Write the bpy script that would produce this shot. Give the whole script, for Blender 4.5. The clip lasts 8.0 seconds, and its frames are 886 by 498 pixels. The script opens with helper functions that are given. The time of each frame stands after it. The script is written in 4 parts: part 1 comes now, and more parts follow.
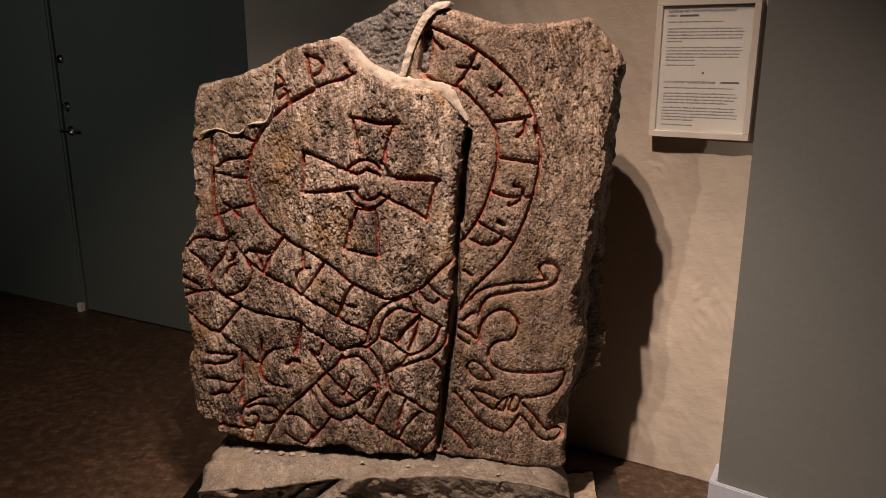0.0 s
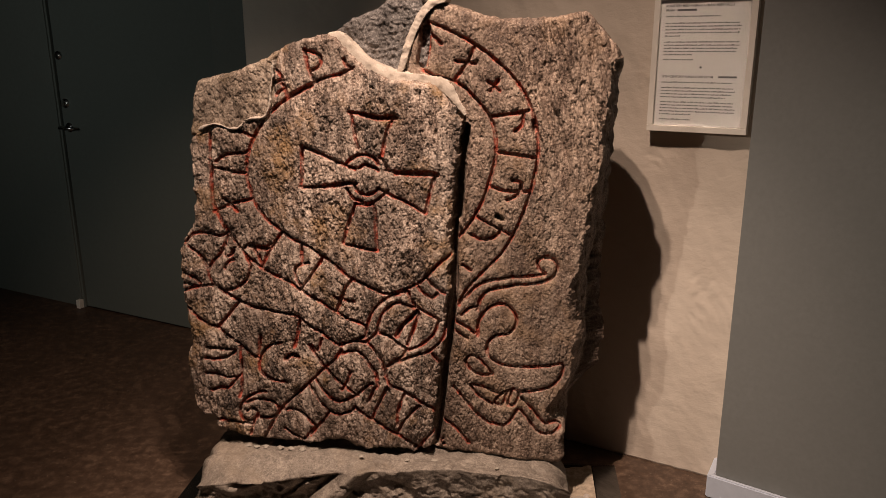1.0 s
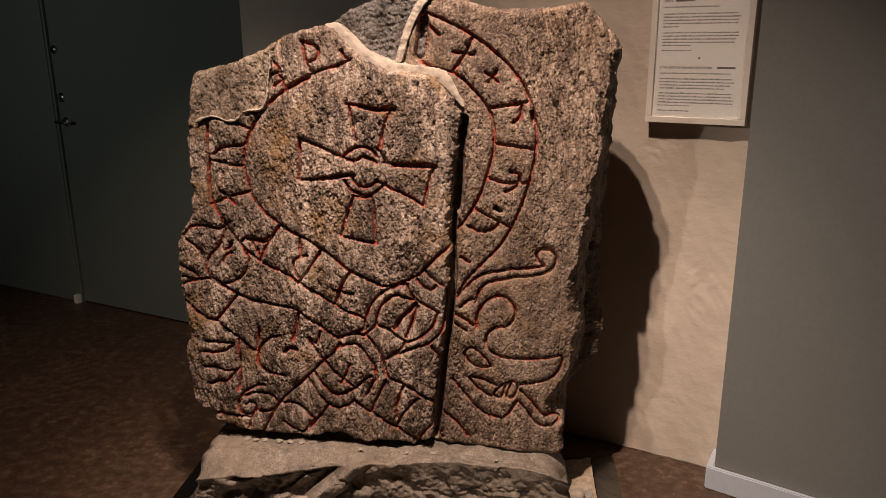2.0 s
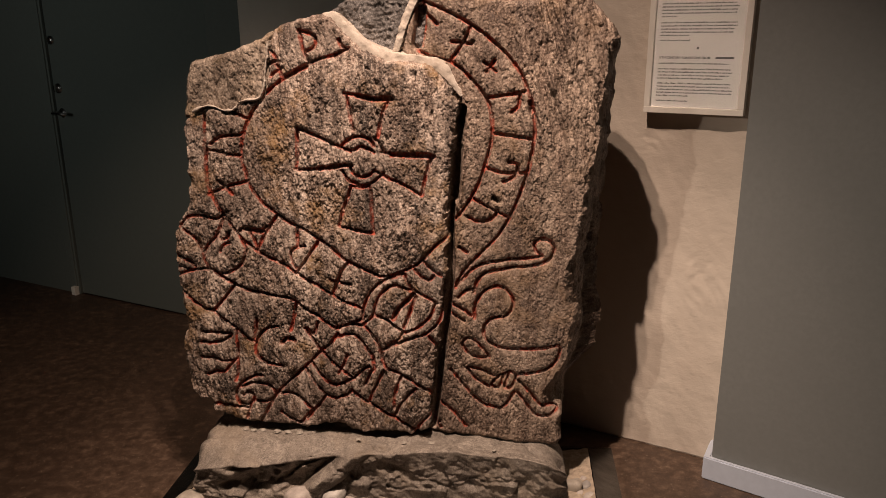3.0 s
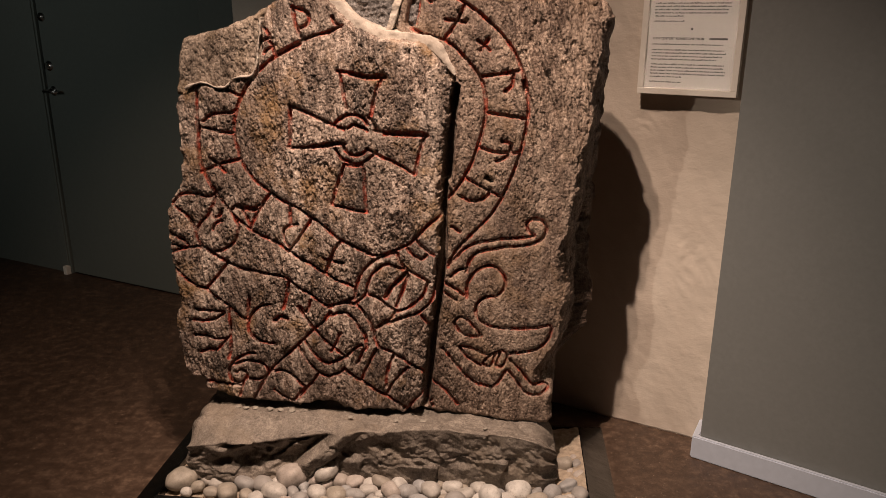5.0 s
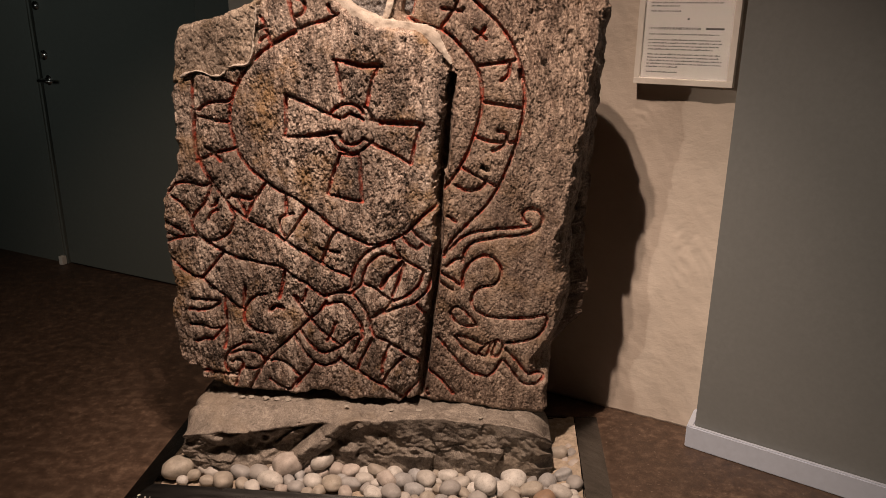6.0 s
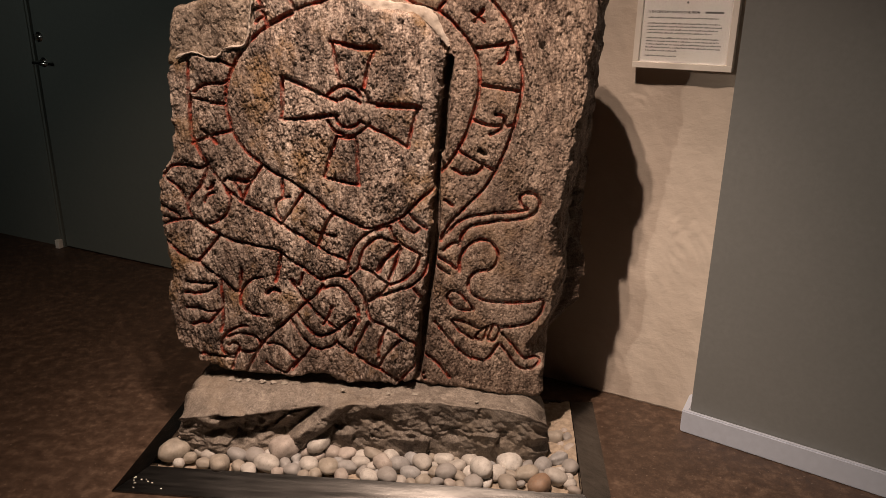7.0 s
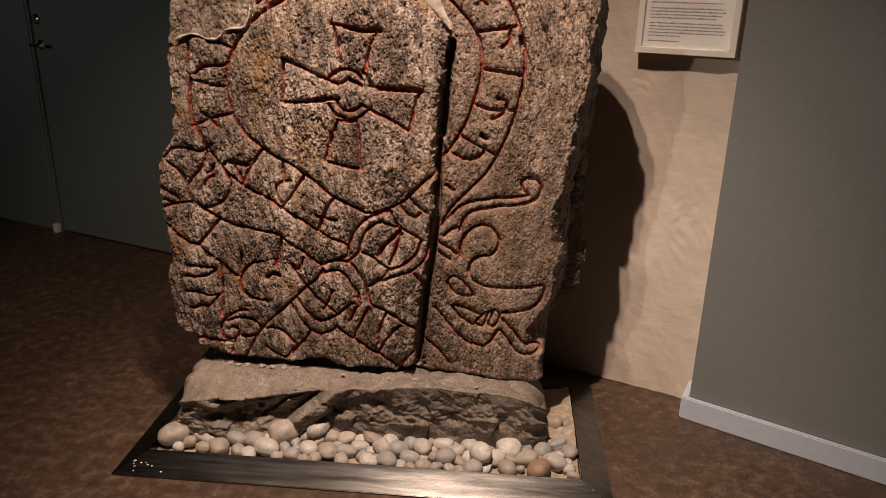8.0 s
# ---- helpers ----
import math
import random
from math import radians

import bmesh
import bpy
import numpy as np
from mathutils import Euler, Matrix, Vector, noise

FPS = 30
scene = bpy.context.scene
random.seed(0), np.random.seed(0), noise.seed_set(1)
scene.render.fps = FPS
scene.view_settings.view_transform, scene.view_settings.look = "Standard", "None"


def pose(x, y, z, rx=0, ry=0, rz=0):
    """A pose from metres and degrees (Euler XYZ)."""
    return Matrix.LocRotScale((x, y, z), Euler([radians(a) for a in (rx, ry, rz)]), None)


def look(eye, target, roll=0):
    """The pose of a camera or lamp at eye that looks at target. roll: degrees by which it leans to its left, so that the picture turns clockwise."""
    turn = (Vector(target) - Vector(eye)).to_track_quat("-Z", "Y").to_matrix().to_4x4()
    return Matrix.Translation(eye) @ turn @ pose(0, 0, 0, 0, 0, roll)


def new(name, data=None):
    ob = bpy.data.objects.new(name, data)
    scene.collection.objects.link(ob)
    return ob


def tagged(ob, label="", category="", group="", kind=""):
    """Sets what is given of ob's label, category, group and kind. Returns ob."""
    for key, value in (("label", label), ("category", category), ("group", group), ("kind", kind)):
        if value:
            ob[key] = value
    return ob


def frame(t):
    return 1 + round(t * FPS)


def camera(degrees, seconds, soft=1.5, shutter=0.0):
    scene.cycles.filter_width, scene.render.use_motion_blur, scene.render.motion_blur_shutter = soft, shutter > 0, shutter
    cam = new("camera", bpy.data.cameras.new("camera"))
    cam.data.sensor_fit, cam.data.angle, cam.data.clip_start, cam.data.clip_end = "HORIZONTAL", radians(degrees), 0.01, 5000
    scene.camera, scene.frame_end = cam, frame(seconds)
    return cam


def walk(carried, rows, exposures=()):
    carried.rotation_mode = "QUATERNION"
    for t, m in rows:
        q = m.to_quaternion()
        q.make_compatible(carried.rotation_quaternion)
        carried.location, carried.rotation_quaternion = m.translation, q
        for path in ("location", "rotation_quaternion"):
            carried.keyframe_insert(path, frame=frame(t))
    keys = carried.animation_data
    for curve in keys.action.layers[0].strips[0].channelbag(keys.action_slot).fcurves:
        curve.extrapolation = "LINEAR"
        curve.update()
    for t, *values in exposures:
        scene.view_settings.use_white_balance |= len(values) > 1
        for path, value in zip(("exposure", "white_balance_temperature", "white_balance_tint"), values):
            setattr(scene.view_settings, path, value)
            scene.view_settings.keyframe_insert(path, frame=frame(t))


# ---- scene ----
cam = camera(61.4, 8.0, soft=0.6)
PATH = [
    (0, (0.671, 0.261, 1.464), (0.461, 2.183, 0.952), -0.0),
    (0.5, (0.669, 0.254, 1.464), (0.463, 2.175, 0.946), -0.0),
    (1, (0.673, 0.255, 1.457), (0.466, 2.176, 0.938), -0.1),
    (1.5, (0.671, 0.258, 1.453), (0.467, 2.177, 0.928), -0.2),
    (3, (0.672, 0.258, 1.437), (0.476, 2.171, 0.889), -0.2),
    (3.5, (0.672, 0.254, 1.437), (0.48, 2.164, 0.876), -0.1),
    (4, (0.671, 0.252, 1.434), (0.485, 2.16, 0.863), -0.0),
    (4.5, (0.673, 0.251, 1.429), (0.491, 2.156, 0.848), 0.2),
    (6, (0.677, 0.245, 1.418), (0.51, 2.143, 0.809), 0.5),
    (6.5, (0.679, 0.249, 1.415), (0.515, 2.141, 0.788), 0.7),
    (7, (0.68, 0.248, 1.409), (0.52, 2.135, 0.766), 0.8),
    (7.5, (0.676, 0.247, 1.402), (0.521, 2.129, 0.744), 1.0),
    (8, (0.67, 0.251, 1.399), (0.518, 2.128, 0.725), 1.2),
]
walk(cam, [(t, look(eye, target, roll)) for t, eye, target, roll in PATH])

# ---- light and exposure ----
scene.view_settings.exposure = 0.0
world = bpy.data.worlds.new("world")
scene.world = world
world.use_nodes = True
world.node_tree.nodes["Background"].inputs["Color"].default_value = (0.9, 0.95, 1.0, 1)
world.node_tree.nodes["Background"].inputs["Strength"].default_value = 0.0018


def spot(eye, target, watts, cone, blend, colour, radius):
    data = bpy.data.lights.new("spotlight", "SPOT")
    data.energy, data.spot_size, data.spot_blend, data.color, data.shadow_soft_size = watts, radians(cone), blend, colour, radius
    ob = new("spotlight", data)
    ob.matrix_world = look(eye, target)
    return ob


# three ceiling spots in front of the stone, one across the room on the grey wall, and an unseen fill lamp added behind
# the camera to lift the dark door wall
WARM = (1.0, 0.745, 0.585)
spot((0.45, 1.55, 2.94), (0.54, 2.22, 0.00), 330, 60, 1.0, WARM, 0.016)
spot((0.35, 1.50, 2.94), (0.72, 2.50, 0.30), 125, 74, 0.9, WARM, 0.016)
spot((-0.40, 1.25, 2.94), (-0.66, 2.70, 0.30), 122, 60, 0.9, (1.0, 0.72, 0.55), 0.022)
spot((-2.20, -0.80, 2.30), (1.70, 2.35, 0.45), 215, 26, 1.0, (1.0, 0.84, 0.69), 0.03)
fill_light = bpy.data.lights.new("fill_light", "AREA")
fill_light.energy, fill_light.size, fill_light.color = 2.3, 1.2, (0.97, 1.0, 0.93)
fill_light.spread = radians(52)
new("fill_light", fill_light).matrix_world = look((-2.6, -1.6, 2.0), (-1.7, 4.2, 1.6))


# ---- numeric noise ----
def lattice(ix, iy, seed):
    h = (ix.astype(np.int64) * 374761393 + iy.astype(np.int64) * 668265263 + seed * 974634777) & 0xFFFFFFFF
    h = ((h ^ (h >> 13)) * 1274126177) & 0xFFFFFFFF
    h = ((h ^ (h >> 16)) * 2246822519) & 0xFFFFFFFF
    return ((h ^ (h >> 15)) & 0xFFFFFF) / float(0xFFFFFF) * 2 - 1


def grain(x, y, size, seed):
    x, y = x / size, y / size
    ix, iy = np.floor(x), np.floor(y)
    fx, fy = x - ix, y - iy
    fx, fy = fx * fx * fx * (fx * (fx * 6 - 15) + 10), fy * fy * fy * (fy * (fy * 6 - 15) + 10)
    a, b = lattice(ix, iy, seed), lattice(ix + 1, iy, seed)
    c, d = lattice(ix, iy + 1, seed), lattice(ix + 1, iy + 1, seed)
    return (a * (1 - fx) + b * fx) * (1 - fy) + (c * (1 - fx) + d * fx) * fy


def rough(x, y, size, seed, octaves=3, gain=0.5):
    total, weight = 0, 1.0
    for k in range(octaves):
        c, s = math.cos(0.6 + k), math.sin(0.6 + k)
        total = total + weight * grain(c * x - s * y, s * x + c * y, size / 2 ** k, seed + 17 * k)
        weight *= gain
    return total


# ---- materials ----
def material(name):
    m = bpy.data.materials.new(name)
    m.use_nodes = True
    return m, m.node_tree, m.node_tree.nodes["Principled BSDF"]


def node(tree, kind, **inputs):
    n = tree.nodes.new(kind)
    for key, value in inputs.items():
        n.inputs[key.replace("_", " ")].default_value = value
    return n


def coords(tree, scale=(1, 1, 1), turn=0.0):
    c = tree.nodes.new("ShaderNodeTexCoord")
    m = tree.nodes.new("ShaderNodeMapping")
    m.inputs["Scale"].default_value = scale
    m.inputs["Rotation"].default_value = (0, turn, 0)
    tree.links.new(c.outputs["Object"], m.inputs["Vector"])
    return m.outputs["Vector"]


def noise_node(tree, vector, scale, detail=4.0, roughness=0.55):
    n = node(tree, "ShaderNodeTexNoise", Scale=scale, Detail=detail, Roughness=roughness)
    tree.links.new(vector, n.inputs["Vector"])
    return n.outputs["Fac"]


def ramp(tree, value, stops):
    n = tree.nodes.new("ShaderNodeValToRGB")
    n.color_ramp.elements[0].position, n.color_ramp.elements[1].position = stops[0][0], stops[-1][0]
    for place, _ in stops[1:-1]:
        n.color_ramp.elements.new(place)
    for e, (_, colour) in zip(n.color_ramp.elements, stops):
        e.color = (*colour, 1) if len(colour) == 3 else colour
    tree.links.new(value, n.inputs["Fac"])
    return n.outputs["Color"]


def mix(tree, fac, a, b, blend="MIX"):
    n = tree.nodes.new("ShaderNodeMix")
    n.data_type, n.blend_type = "RGBA", blend
    for value, socket in ((fac, n.inputs["Factor"]), (a, n.inputs["A"]), (b, n.inputs["B"])):
        if isinstance(value, bpy.types.NodeSocket):
            tree.links.new(value, socket)
        else:
            socket.default_value = value
    return n.outputs["Result"]


def bump(tree, shader, height, strength, distance):
    n = node(tree, "ShaderNodeBump", Strength=strength, Distance=distance)
    tree.links.new(height, n.inputs["Height"])
    tree.links.new(n.outputs["Normal"], shader.inputs["Normal"])


def grey(v):
    return (v, v, v)


def stone_material(name, dark, mid, light, stain, stain_amount, streak, speck, paint=True, relief=0.8, spots=1.0):
    """Weathered gneiss: mineral grains, vertical streaks, ochre stains, and red paint where the mesh's paint layer says so."""
    m, tree, shader = material(name)
    v = coords(tree)
    fine = noise_node(tree, v, 170, 5, 0.72)
    flake = noise_node(tree, coords(tree, (1, 1, 0.55), 0.25), 330, 3, 0.65)
    cloud = noise_node(tree, coords(tree, (1, 1, 0.5), 0.05), 26, 8, 0.7)
    colour = ramp(tree, mix(tree, 0.45, fine, cloud), [(0.38, dark), (0.50, mid), (0.60, light)])
    tall = noise_node(tree, coords(tree, (1, 1, 0.13), 0.06), 17, 8, 0.7)
    thin = noise_node(tree, coords(tree, (1, 1, 0.16), 0.10), 75, 5, 0.66)
    colour = mix(tree, ramp(tree, tall, [(0.49, grey(0)), (0.63, grey(streak * 1.3))]), colour, (*light, 1))
    colour = mix(tree, ramp(tree, tall, [(0.34, grey(streak * 1.3)), (0.47, grey(0))]), colour, (*dark, 1))
    colour = mix(tree, ramp(tree, thin, [(0.54, grey(0)), (0.66, grey(streak))]), colour, (*light, 1))
    colour = mix(tree, ramp(tree, thin, [(0.34, grey(streak * 1.2)), (0.46, grey(0))]), colour, (*dark, 1))
    patch = noise_node(tree, v, 75, 6, 0.72)
    colour = mix(tree, ramp(tree, patch, [(0.36, grey(0.5 * spots)), (0.45, grey(0))]), colour, (*dark, 1))
    gloom = noise_node(tree, coords(tree, (1, 1, 0.35), 0.05), 15, 9, 0.75)
    colour = mix(tree, ramp(tree, gloom, [(0.38, grey(0.7 * spots)), (0.52, grey(0))]), colour, tuple(c * 1.6 for c in dark) + (1,))
    colour = mix(tree, ramp(tree, flake, [(0.55, grey(0)), (0.70, grey(0.55 * spots))]), colour, (*light, 1))
    tone = noise_node(tree, coords(tree, (1, 1, 0.45), 0.1), 5.5, 5, 0.6)
    colour = mix(tree, ramp(tree, tone, [(0.40, grey(0.55 * spots)), (0.55, grey(0))]), colour, tuple(c * 0.5 for c in mid) + (1,))
    blots = noise_node(tree, v, 7, 6, 0.65)
    colour = mix(tree, ramp(tree, blots, [(0.52, grey(0)), (0.66, grey(stain_amount))]), colour, (*stain, 1))
    cell = node(tree, "ShaderNodeTexVoronoi", Scale=speck)
    tree.links.new(v, cell.inputs["Vector"])
    value = tree.nodes.new("ShaderNodeSeparateColor")
    tree.links.new(cell.outputs["Color"], value.inputs["Color"])
    colour = mix(tree, ramp(tree, value.outputs["Red"], [(0.86, grey(0)), (0.97, grey(0.22 * spots))]), colour, (*light, 1))
    colour = mix(tree, ramp(tree, value.outputs["Green"], [(0.84, grey(0)), (0.96, grey(0.2 * spots))]), colour, (*dark, 1))
    if paint:
        layer = tree.nodes.new("ShaderNodeAttribute")
        layer.attribute_name = "paint"
        worn = noise_node(tree, v, 34, 7, 0.7)
        cover = tree.nodes.new("ShaderNodeMath")
        cover.operation = "MULTIPLY"
        tree.links.new(layer.outputs["Fac"], cover.inputs[0])
        tree.links.new(ramp(tree, worn, [(0.43, grey(0.10)), (0.60, grey(0.95))]), cover.inputs[1])
        red = ramp(tree, fine, [(0.3, (0.16, 0.022, 0.011)), (0.7, (0.42, 0.062, 0.028))])
        colour = mix(tree, cover.outputs[0], colour, red)
    tree.links.new(colour, shader.inputs["Base Color"])
    tree.links.new(ramp(tree, flake, [(0.35, grey(0.85)), (0.65, grey(0.55))]), shader.inputs["Roughness"])
    shader.inputs["Specular IOR Level"].default_value = 0.4
    bump(tree, shader, mix(tree, 0.5, fine, flake), relief, 0.0045)
    return m


GREY_STONE = stone_material("carved_gneiss", (0.030, 0.022, 0.018), (0.186, 0.124, 0.093), (0.54, 0.44, 0.37), (0.20, 0.115, 0.045), 0.8, 0.68, 210, True, 0.95, 0.95)
BROWN_STONE = stone_material("brown_gneiss", (0.036, 0.024, 0.019), (0.175, 0.118, 0.089), (0.42, 0.325, 0.255), (0.24, 0.15, 0.08), 0.4, 0.42, 230, True, 0.8, 0.5)
PINK_STONE = stone_material("pink_gneiss", (0.05, 0.036, 0.027), (0.22, 0.165, 0.125), (0.45, 0.37, 0.30), (0.26, 0.18, 0.09), 0.5, 0.45, 200, False, 0.9, 0.8)
INFILL = stone_material("dark_granite", (0.030, 0.027, 0.026), (0.105, 0.094, 0.089), (0.33, 0.30, 0.285), (0.14, 0.12, 0.11), 0.3, 0.1, 300, False, 0.9)
MORTAR = stone_material("lime_mortar", (0.34, 0.285, 0.24), (0.42, 0.36, 0.305), (0.50, 0.44, 0.38), (0.40, 0.32, 0.25), 0.35, 0.1, 300, False, 0.3, 0.25)
BLOCK = stone_material("block_granite", (0.085, 0.070, 0.058), (0.205, 0.173, 0.145), (0.33, 0.285, 0.24), (0.24, 0.19, 0.14), 0.45, 0.05, 300, False, 0.7, 0.6)


def plain(name, colour, roughness=0.5, metal=0.0, wear=0.12, size=20, relief=0.15, depth=0.001):
    m, tree, shader = material(name)
    v = coords(tree)
    n = noise_node(tree, v, size, 6, 0.6)
    n2 = noise_node(tree, v, size / 9, 4, 0.6)
    a = tuple(c * (1 - wear) for c in colour)
    b = tuple(min(1, c * (1 + wear)) for c in colour)
    c = ramp(tree, n, [(0.3, a), (0.7, b)])
    c = mix(tree, ramp(tree, n2, [(0.4, grey(0)), (0.7, grey(0.5))]), c, (*a, 1))
    tree.links.new(c, shader.inputs["Base Color"])
    shader.inputs["Roughness"].default_value, shader.inputs["Metallic"].default_value = roughness, metal
    bump(tree, shader, n, relief, depth)
    return m


def plaster_material():
    m, tree, shader = material("white_plaster")
    v = coords(tree)
    sweep = coords(tree, (1.0, 1.0, 1.9), 0.7)
    trowel = noise_node(tree, sweep, 9, 6, 0.62)
    fine = noise_node(tree, v, 90, 5, 0.6)
    big = noise_node(tree, v, 2.2, 4, 0.5)
    c = ramp(tree, big, [(0.35, (0.60, 0.515, 0.435)), (0.65, (0.68, 0.595, 0.51))])
    c = mix(tree, ramp(tree, trowel, [(0.55, grey(0)), (0.75, grey(0.35))]), c, (0.54, 0.45, 0.375, 1))
    tree.links.new(c, shader.inputs["Base Color"])
    shader.inputs["Roughness"].default_value = 0.75
    h = mix(tree, 0.25, trowel, fine)
    bump(tree, shader, h, 0.5, 0.008)
    return m


def floor_material():
    m, tree, shader = material("brown_stained_concrete")
    v = coords(tree)
    big, mid, fine = noise_node(tree, v, 3.2, 6, 0.65), noise_node(tree, v, 24, 9, 0.74), noise_node(tree, v, 75, 6, 0.65)
    c = ramp(tree, mid, [(0.30, (0.028, 0.016, 0.010)), (0.50, (0.072, 0.043, 0.028)), (0.68, (0.165, 0.108, 0.073))])
    c = mix(tree, ramp(tree, big, [(0.42, grey(0)), (0.66, grey(0.6))]), c, (0.043, 0.026, 0.017, 1))
    c = mix(tree, ramp(tree, fine, [(0.61, grey(0)), (0.70, grey(0.6))]), c, (0.25, 0.19, 0.14, 1))
    tree.links.new(c, shader.inputs["Base Color"])
    tree.links.new(ramp(tree, mid, [(0.3, grey(0.42)), (0.7, grey(0.62))]), shader.inputs["Roughness"])
    bump(tree, shader, mid, 0.35, 0.004)
    return m


def steel_material():
    m, tree, shader = material("dark_rolled_steel")
    v = coords(tree)
    along = coords(tree, (0.25, 3, 3))
    big, fine = noise_node(tree, along, 14, 6, 0.65), noise_node(tree, v, 130, 5, 0.6)
    c = ramp(tree, big, [(0.35, (0.105, 0.102, 0.099)), (0.65, (0.175, 0.170, 0.164))])
    cell = node(tree, "ShaderNodeTexVoronoi", Scale=38)
    tree.links.new(v, cell.inputs["Vector"])
    scratch = noise_node(tree, coords(tree, (0.15, 6, 6), 0.03), 30, 5, 0.7)
    c = mix(tree, ramp(tree, scratch, [(0.62, grey(0)), (0.74, grey(0.35))]), c, (0.25, 0.24, 0.22, 1))
    c = mix(tree, ramp(tree, cell.outputs["Distance"], [(0.03, grey(0.6)), (0.06, grey(0))]), c, (0.30, 0.28, 0.26, 1))
    tree.links.new(c, shader.inputs["Base Color"])
    shader.inputs["Metallic"].default_value = 1.0
    tree.links.new(ramp(tree, big, [(0.3, grey(0.18)), (0.7, grey(0.25))]), shader.inputs["Roughness"])
    bump(tree, shader, fine, 0.12, 0.001)
    return m


PLASTER, FLOOR, STEEL = plaster_material(), floor_material(), steel_material()
GREY_WALL = plain("grey_wall_paint", (0.185, 0.192, 0.188), 0.6, 0, 0.06, 60, 0.15, 0.001)
DARK_WALL = plain("dark_grey_green_paint", (0.15, 0.165, 0.15), 0.55, 0, 0.06, 50, 0.12, 0.001)
DOOR_PAINT = plain("dark_door_paint", (0.14, 0.158, 0.145), 0.5, 0, 0.05, 40, 0.1, 0.0006)
# white board; the blue in its colour stands in for cool light on it
SKIRTING = plain("white_skirting_cool_lit", (0.50, 0.545, 0.64), 0.45, 0, 0.05, 40, 0.1, 0.0006)
CEILING = plain("black_ceiling_paint", (0.04, 0.04, 0.04), 0.7)
CHROME = plain("worn_chrome", (0.55, 0.54, 0.52), 0.25, 1.0, 0.05)
FRAME_PAINT = plain("white_frame_lacquer", (0.84, 0.79, 0.72), 0.4, 0, 0.03, 40, 0.05, 0.0004)
PAPER = plain("white_paper", (0.41, 0.40, 0.395), 0.8, 0, 0.02, 30, 0.02, 0.0002)
INK = plain("black_ink", (0.05, 0.05, 0.05), 0.8, 0, 0.05)
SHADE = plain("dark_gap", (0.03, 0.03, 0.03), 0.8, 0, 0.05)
SAND = plain("pale_gravel_bed", (0.36, 0.29, 0.22), 0.9, 0, 0.35, 60, 0.8, 0.006)


# ---- mesh helpers ----
def empty(name, at=(0, 0, 0), turn=0.0):
    ob = new(name)
    ob.matrix_world = pose(*at, 0, 0, turn)
    return ob


def part(name, bm, mat, parent=None, label="", smooth=False):
    me = bpy.data.meshes.new(name)
    bm.to_mesh(me)
    bm.free()
    me.materials.append(mat)
    if smooth:
        me.polygons.foreach_set("use_smooth", [True] * len(me.polygons))
    ob = new(name, me)
    ob.parent = parent
    return tagged(ob, label)


def box(size, at=(0, 0, 0), bevel=0.0, segments=2):
    bm = bmesh.new()
    bmesh.ops.create_cube(bm, size=1, matrix=Matrix.Translation(at) @ Matrix.Diagonal((*size, 1)))
    if bevel:
        bmesh.ops.bevel(bm, geom=bm.edges[:], offset=bevel, segments=segments, affect="EDGES", profile=0.6)
    return bm


def prism(points, low, high, bevel=0.0):
    bm = bmesh.new()
    bottom = [bm.verts.new((x, y, low)) for x, y in points]
    top = [bm.verts.new((x, y, high)) for x, y in points]
    bm.faces.new(bottom[::-1])
    bm.faces.new(top)
    for k in range(len(points)):
        j = (k + 1) % len(points)
        bm.faces.new((bottom[k], bottom[j], top[j], top[k]))
    bmesh.ops.recalc_face_normals(bm, faces=bm.faces[:])
    if bevel:
        bmesh.ops.bevel(bm, geom=bm.edges[:], offset=bevel, segments=2, affect="EDGES")
    return bm


def rod(radius, length, matrix, sides=20, bevel=0.0):
    bm = bmesh.new()
    bmesh.ops.create_cone(bm, cap_ends=True, segments=sides, radius1=radius, radius2=radius, depth=length, matrix=matrix)
    if bevel:
        bmesh.ops.bevel(bm, geom=[e for e in bm.edges if e.calc_face_angle(0) > 1], offset=bevel, segments=2, affect="EDGES")
    return bm


def grid_mesh(name, verts, faces, mat, parent, label="", layer=None):
    me = bpy.data.meshes.new(name)
    n, f = len(verts), len(faces)
    me.vertices.add(n)
    me.vertices.foreach_set("co", np.asarray(verts, np.float32).ravel())
    me.loops.add(4 * f)
    me.loops.foreach_set("vertex_index", np.asarray(faces, np.int32).ravel())
    me.polygons.add(f)
    me.polygons.foreach_set("loop_start", np.arange(0, 4 * f, 4, dtype=np.int32))
    me.polygons.foreach_set("use_smooth", np.ones(f, bool))
    me.update(calc_edges=True)
    me.validate()
    if layer is not None:
        me.attributes.new("paint", "FLOAT", "POINT").data.foreach_set("value", np.asarray(layer, np.float32))
    me.materials.append(mat)
    ob = new(name, me)
    ob.parent = parent
    return tagged(ob, label)


# ---- the room ----
HIGH = 3.1
D_BACK, D_LEFT, D_GREY = Vector((0.913, -0.408)), Vector((0.935, -0.356)), Vector((0.869, -0.495))


def off(p, d, along, behind=0.0):
    """A plan point along a wall's line d from p, and behind its face."""
    return (p[0] + d.x * along - d.y * behind, p[1] + d.y * along + d.x * behind)


tagged(part("floor", box((14, 14, 0.1), (0, 0, -0.05)), FLOOR), "dark brown mottled polished concrete floor", "floor", kind="structure")
tagged(part("ceiling", box((14, 14, 0.1), (0, 0, HIGH + 0.05)), CEILING), "plain dark ceiling", "ceiling", kind="structure")
B0, L0, G0 = (1.135, 2.767), (-1.095, 3.853), (1.339, 2.550)

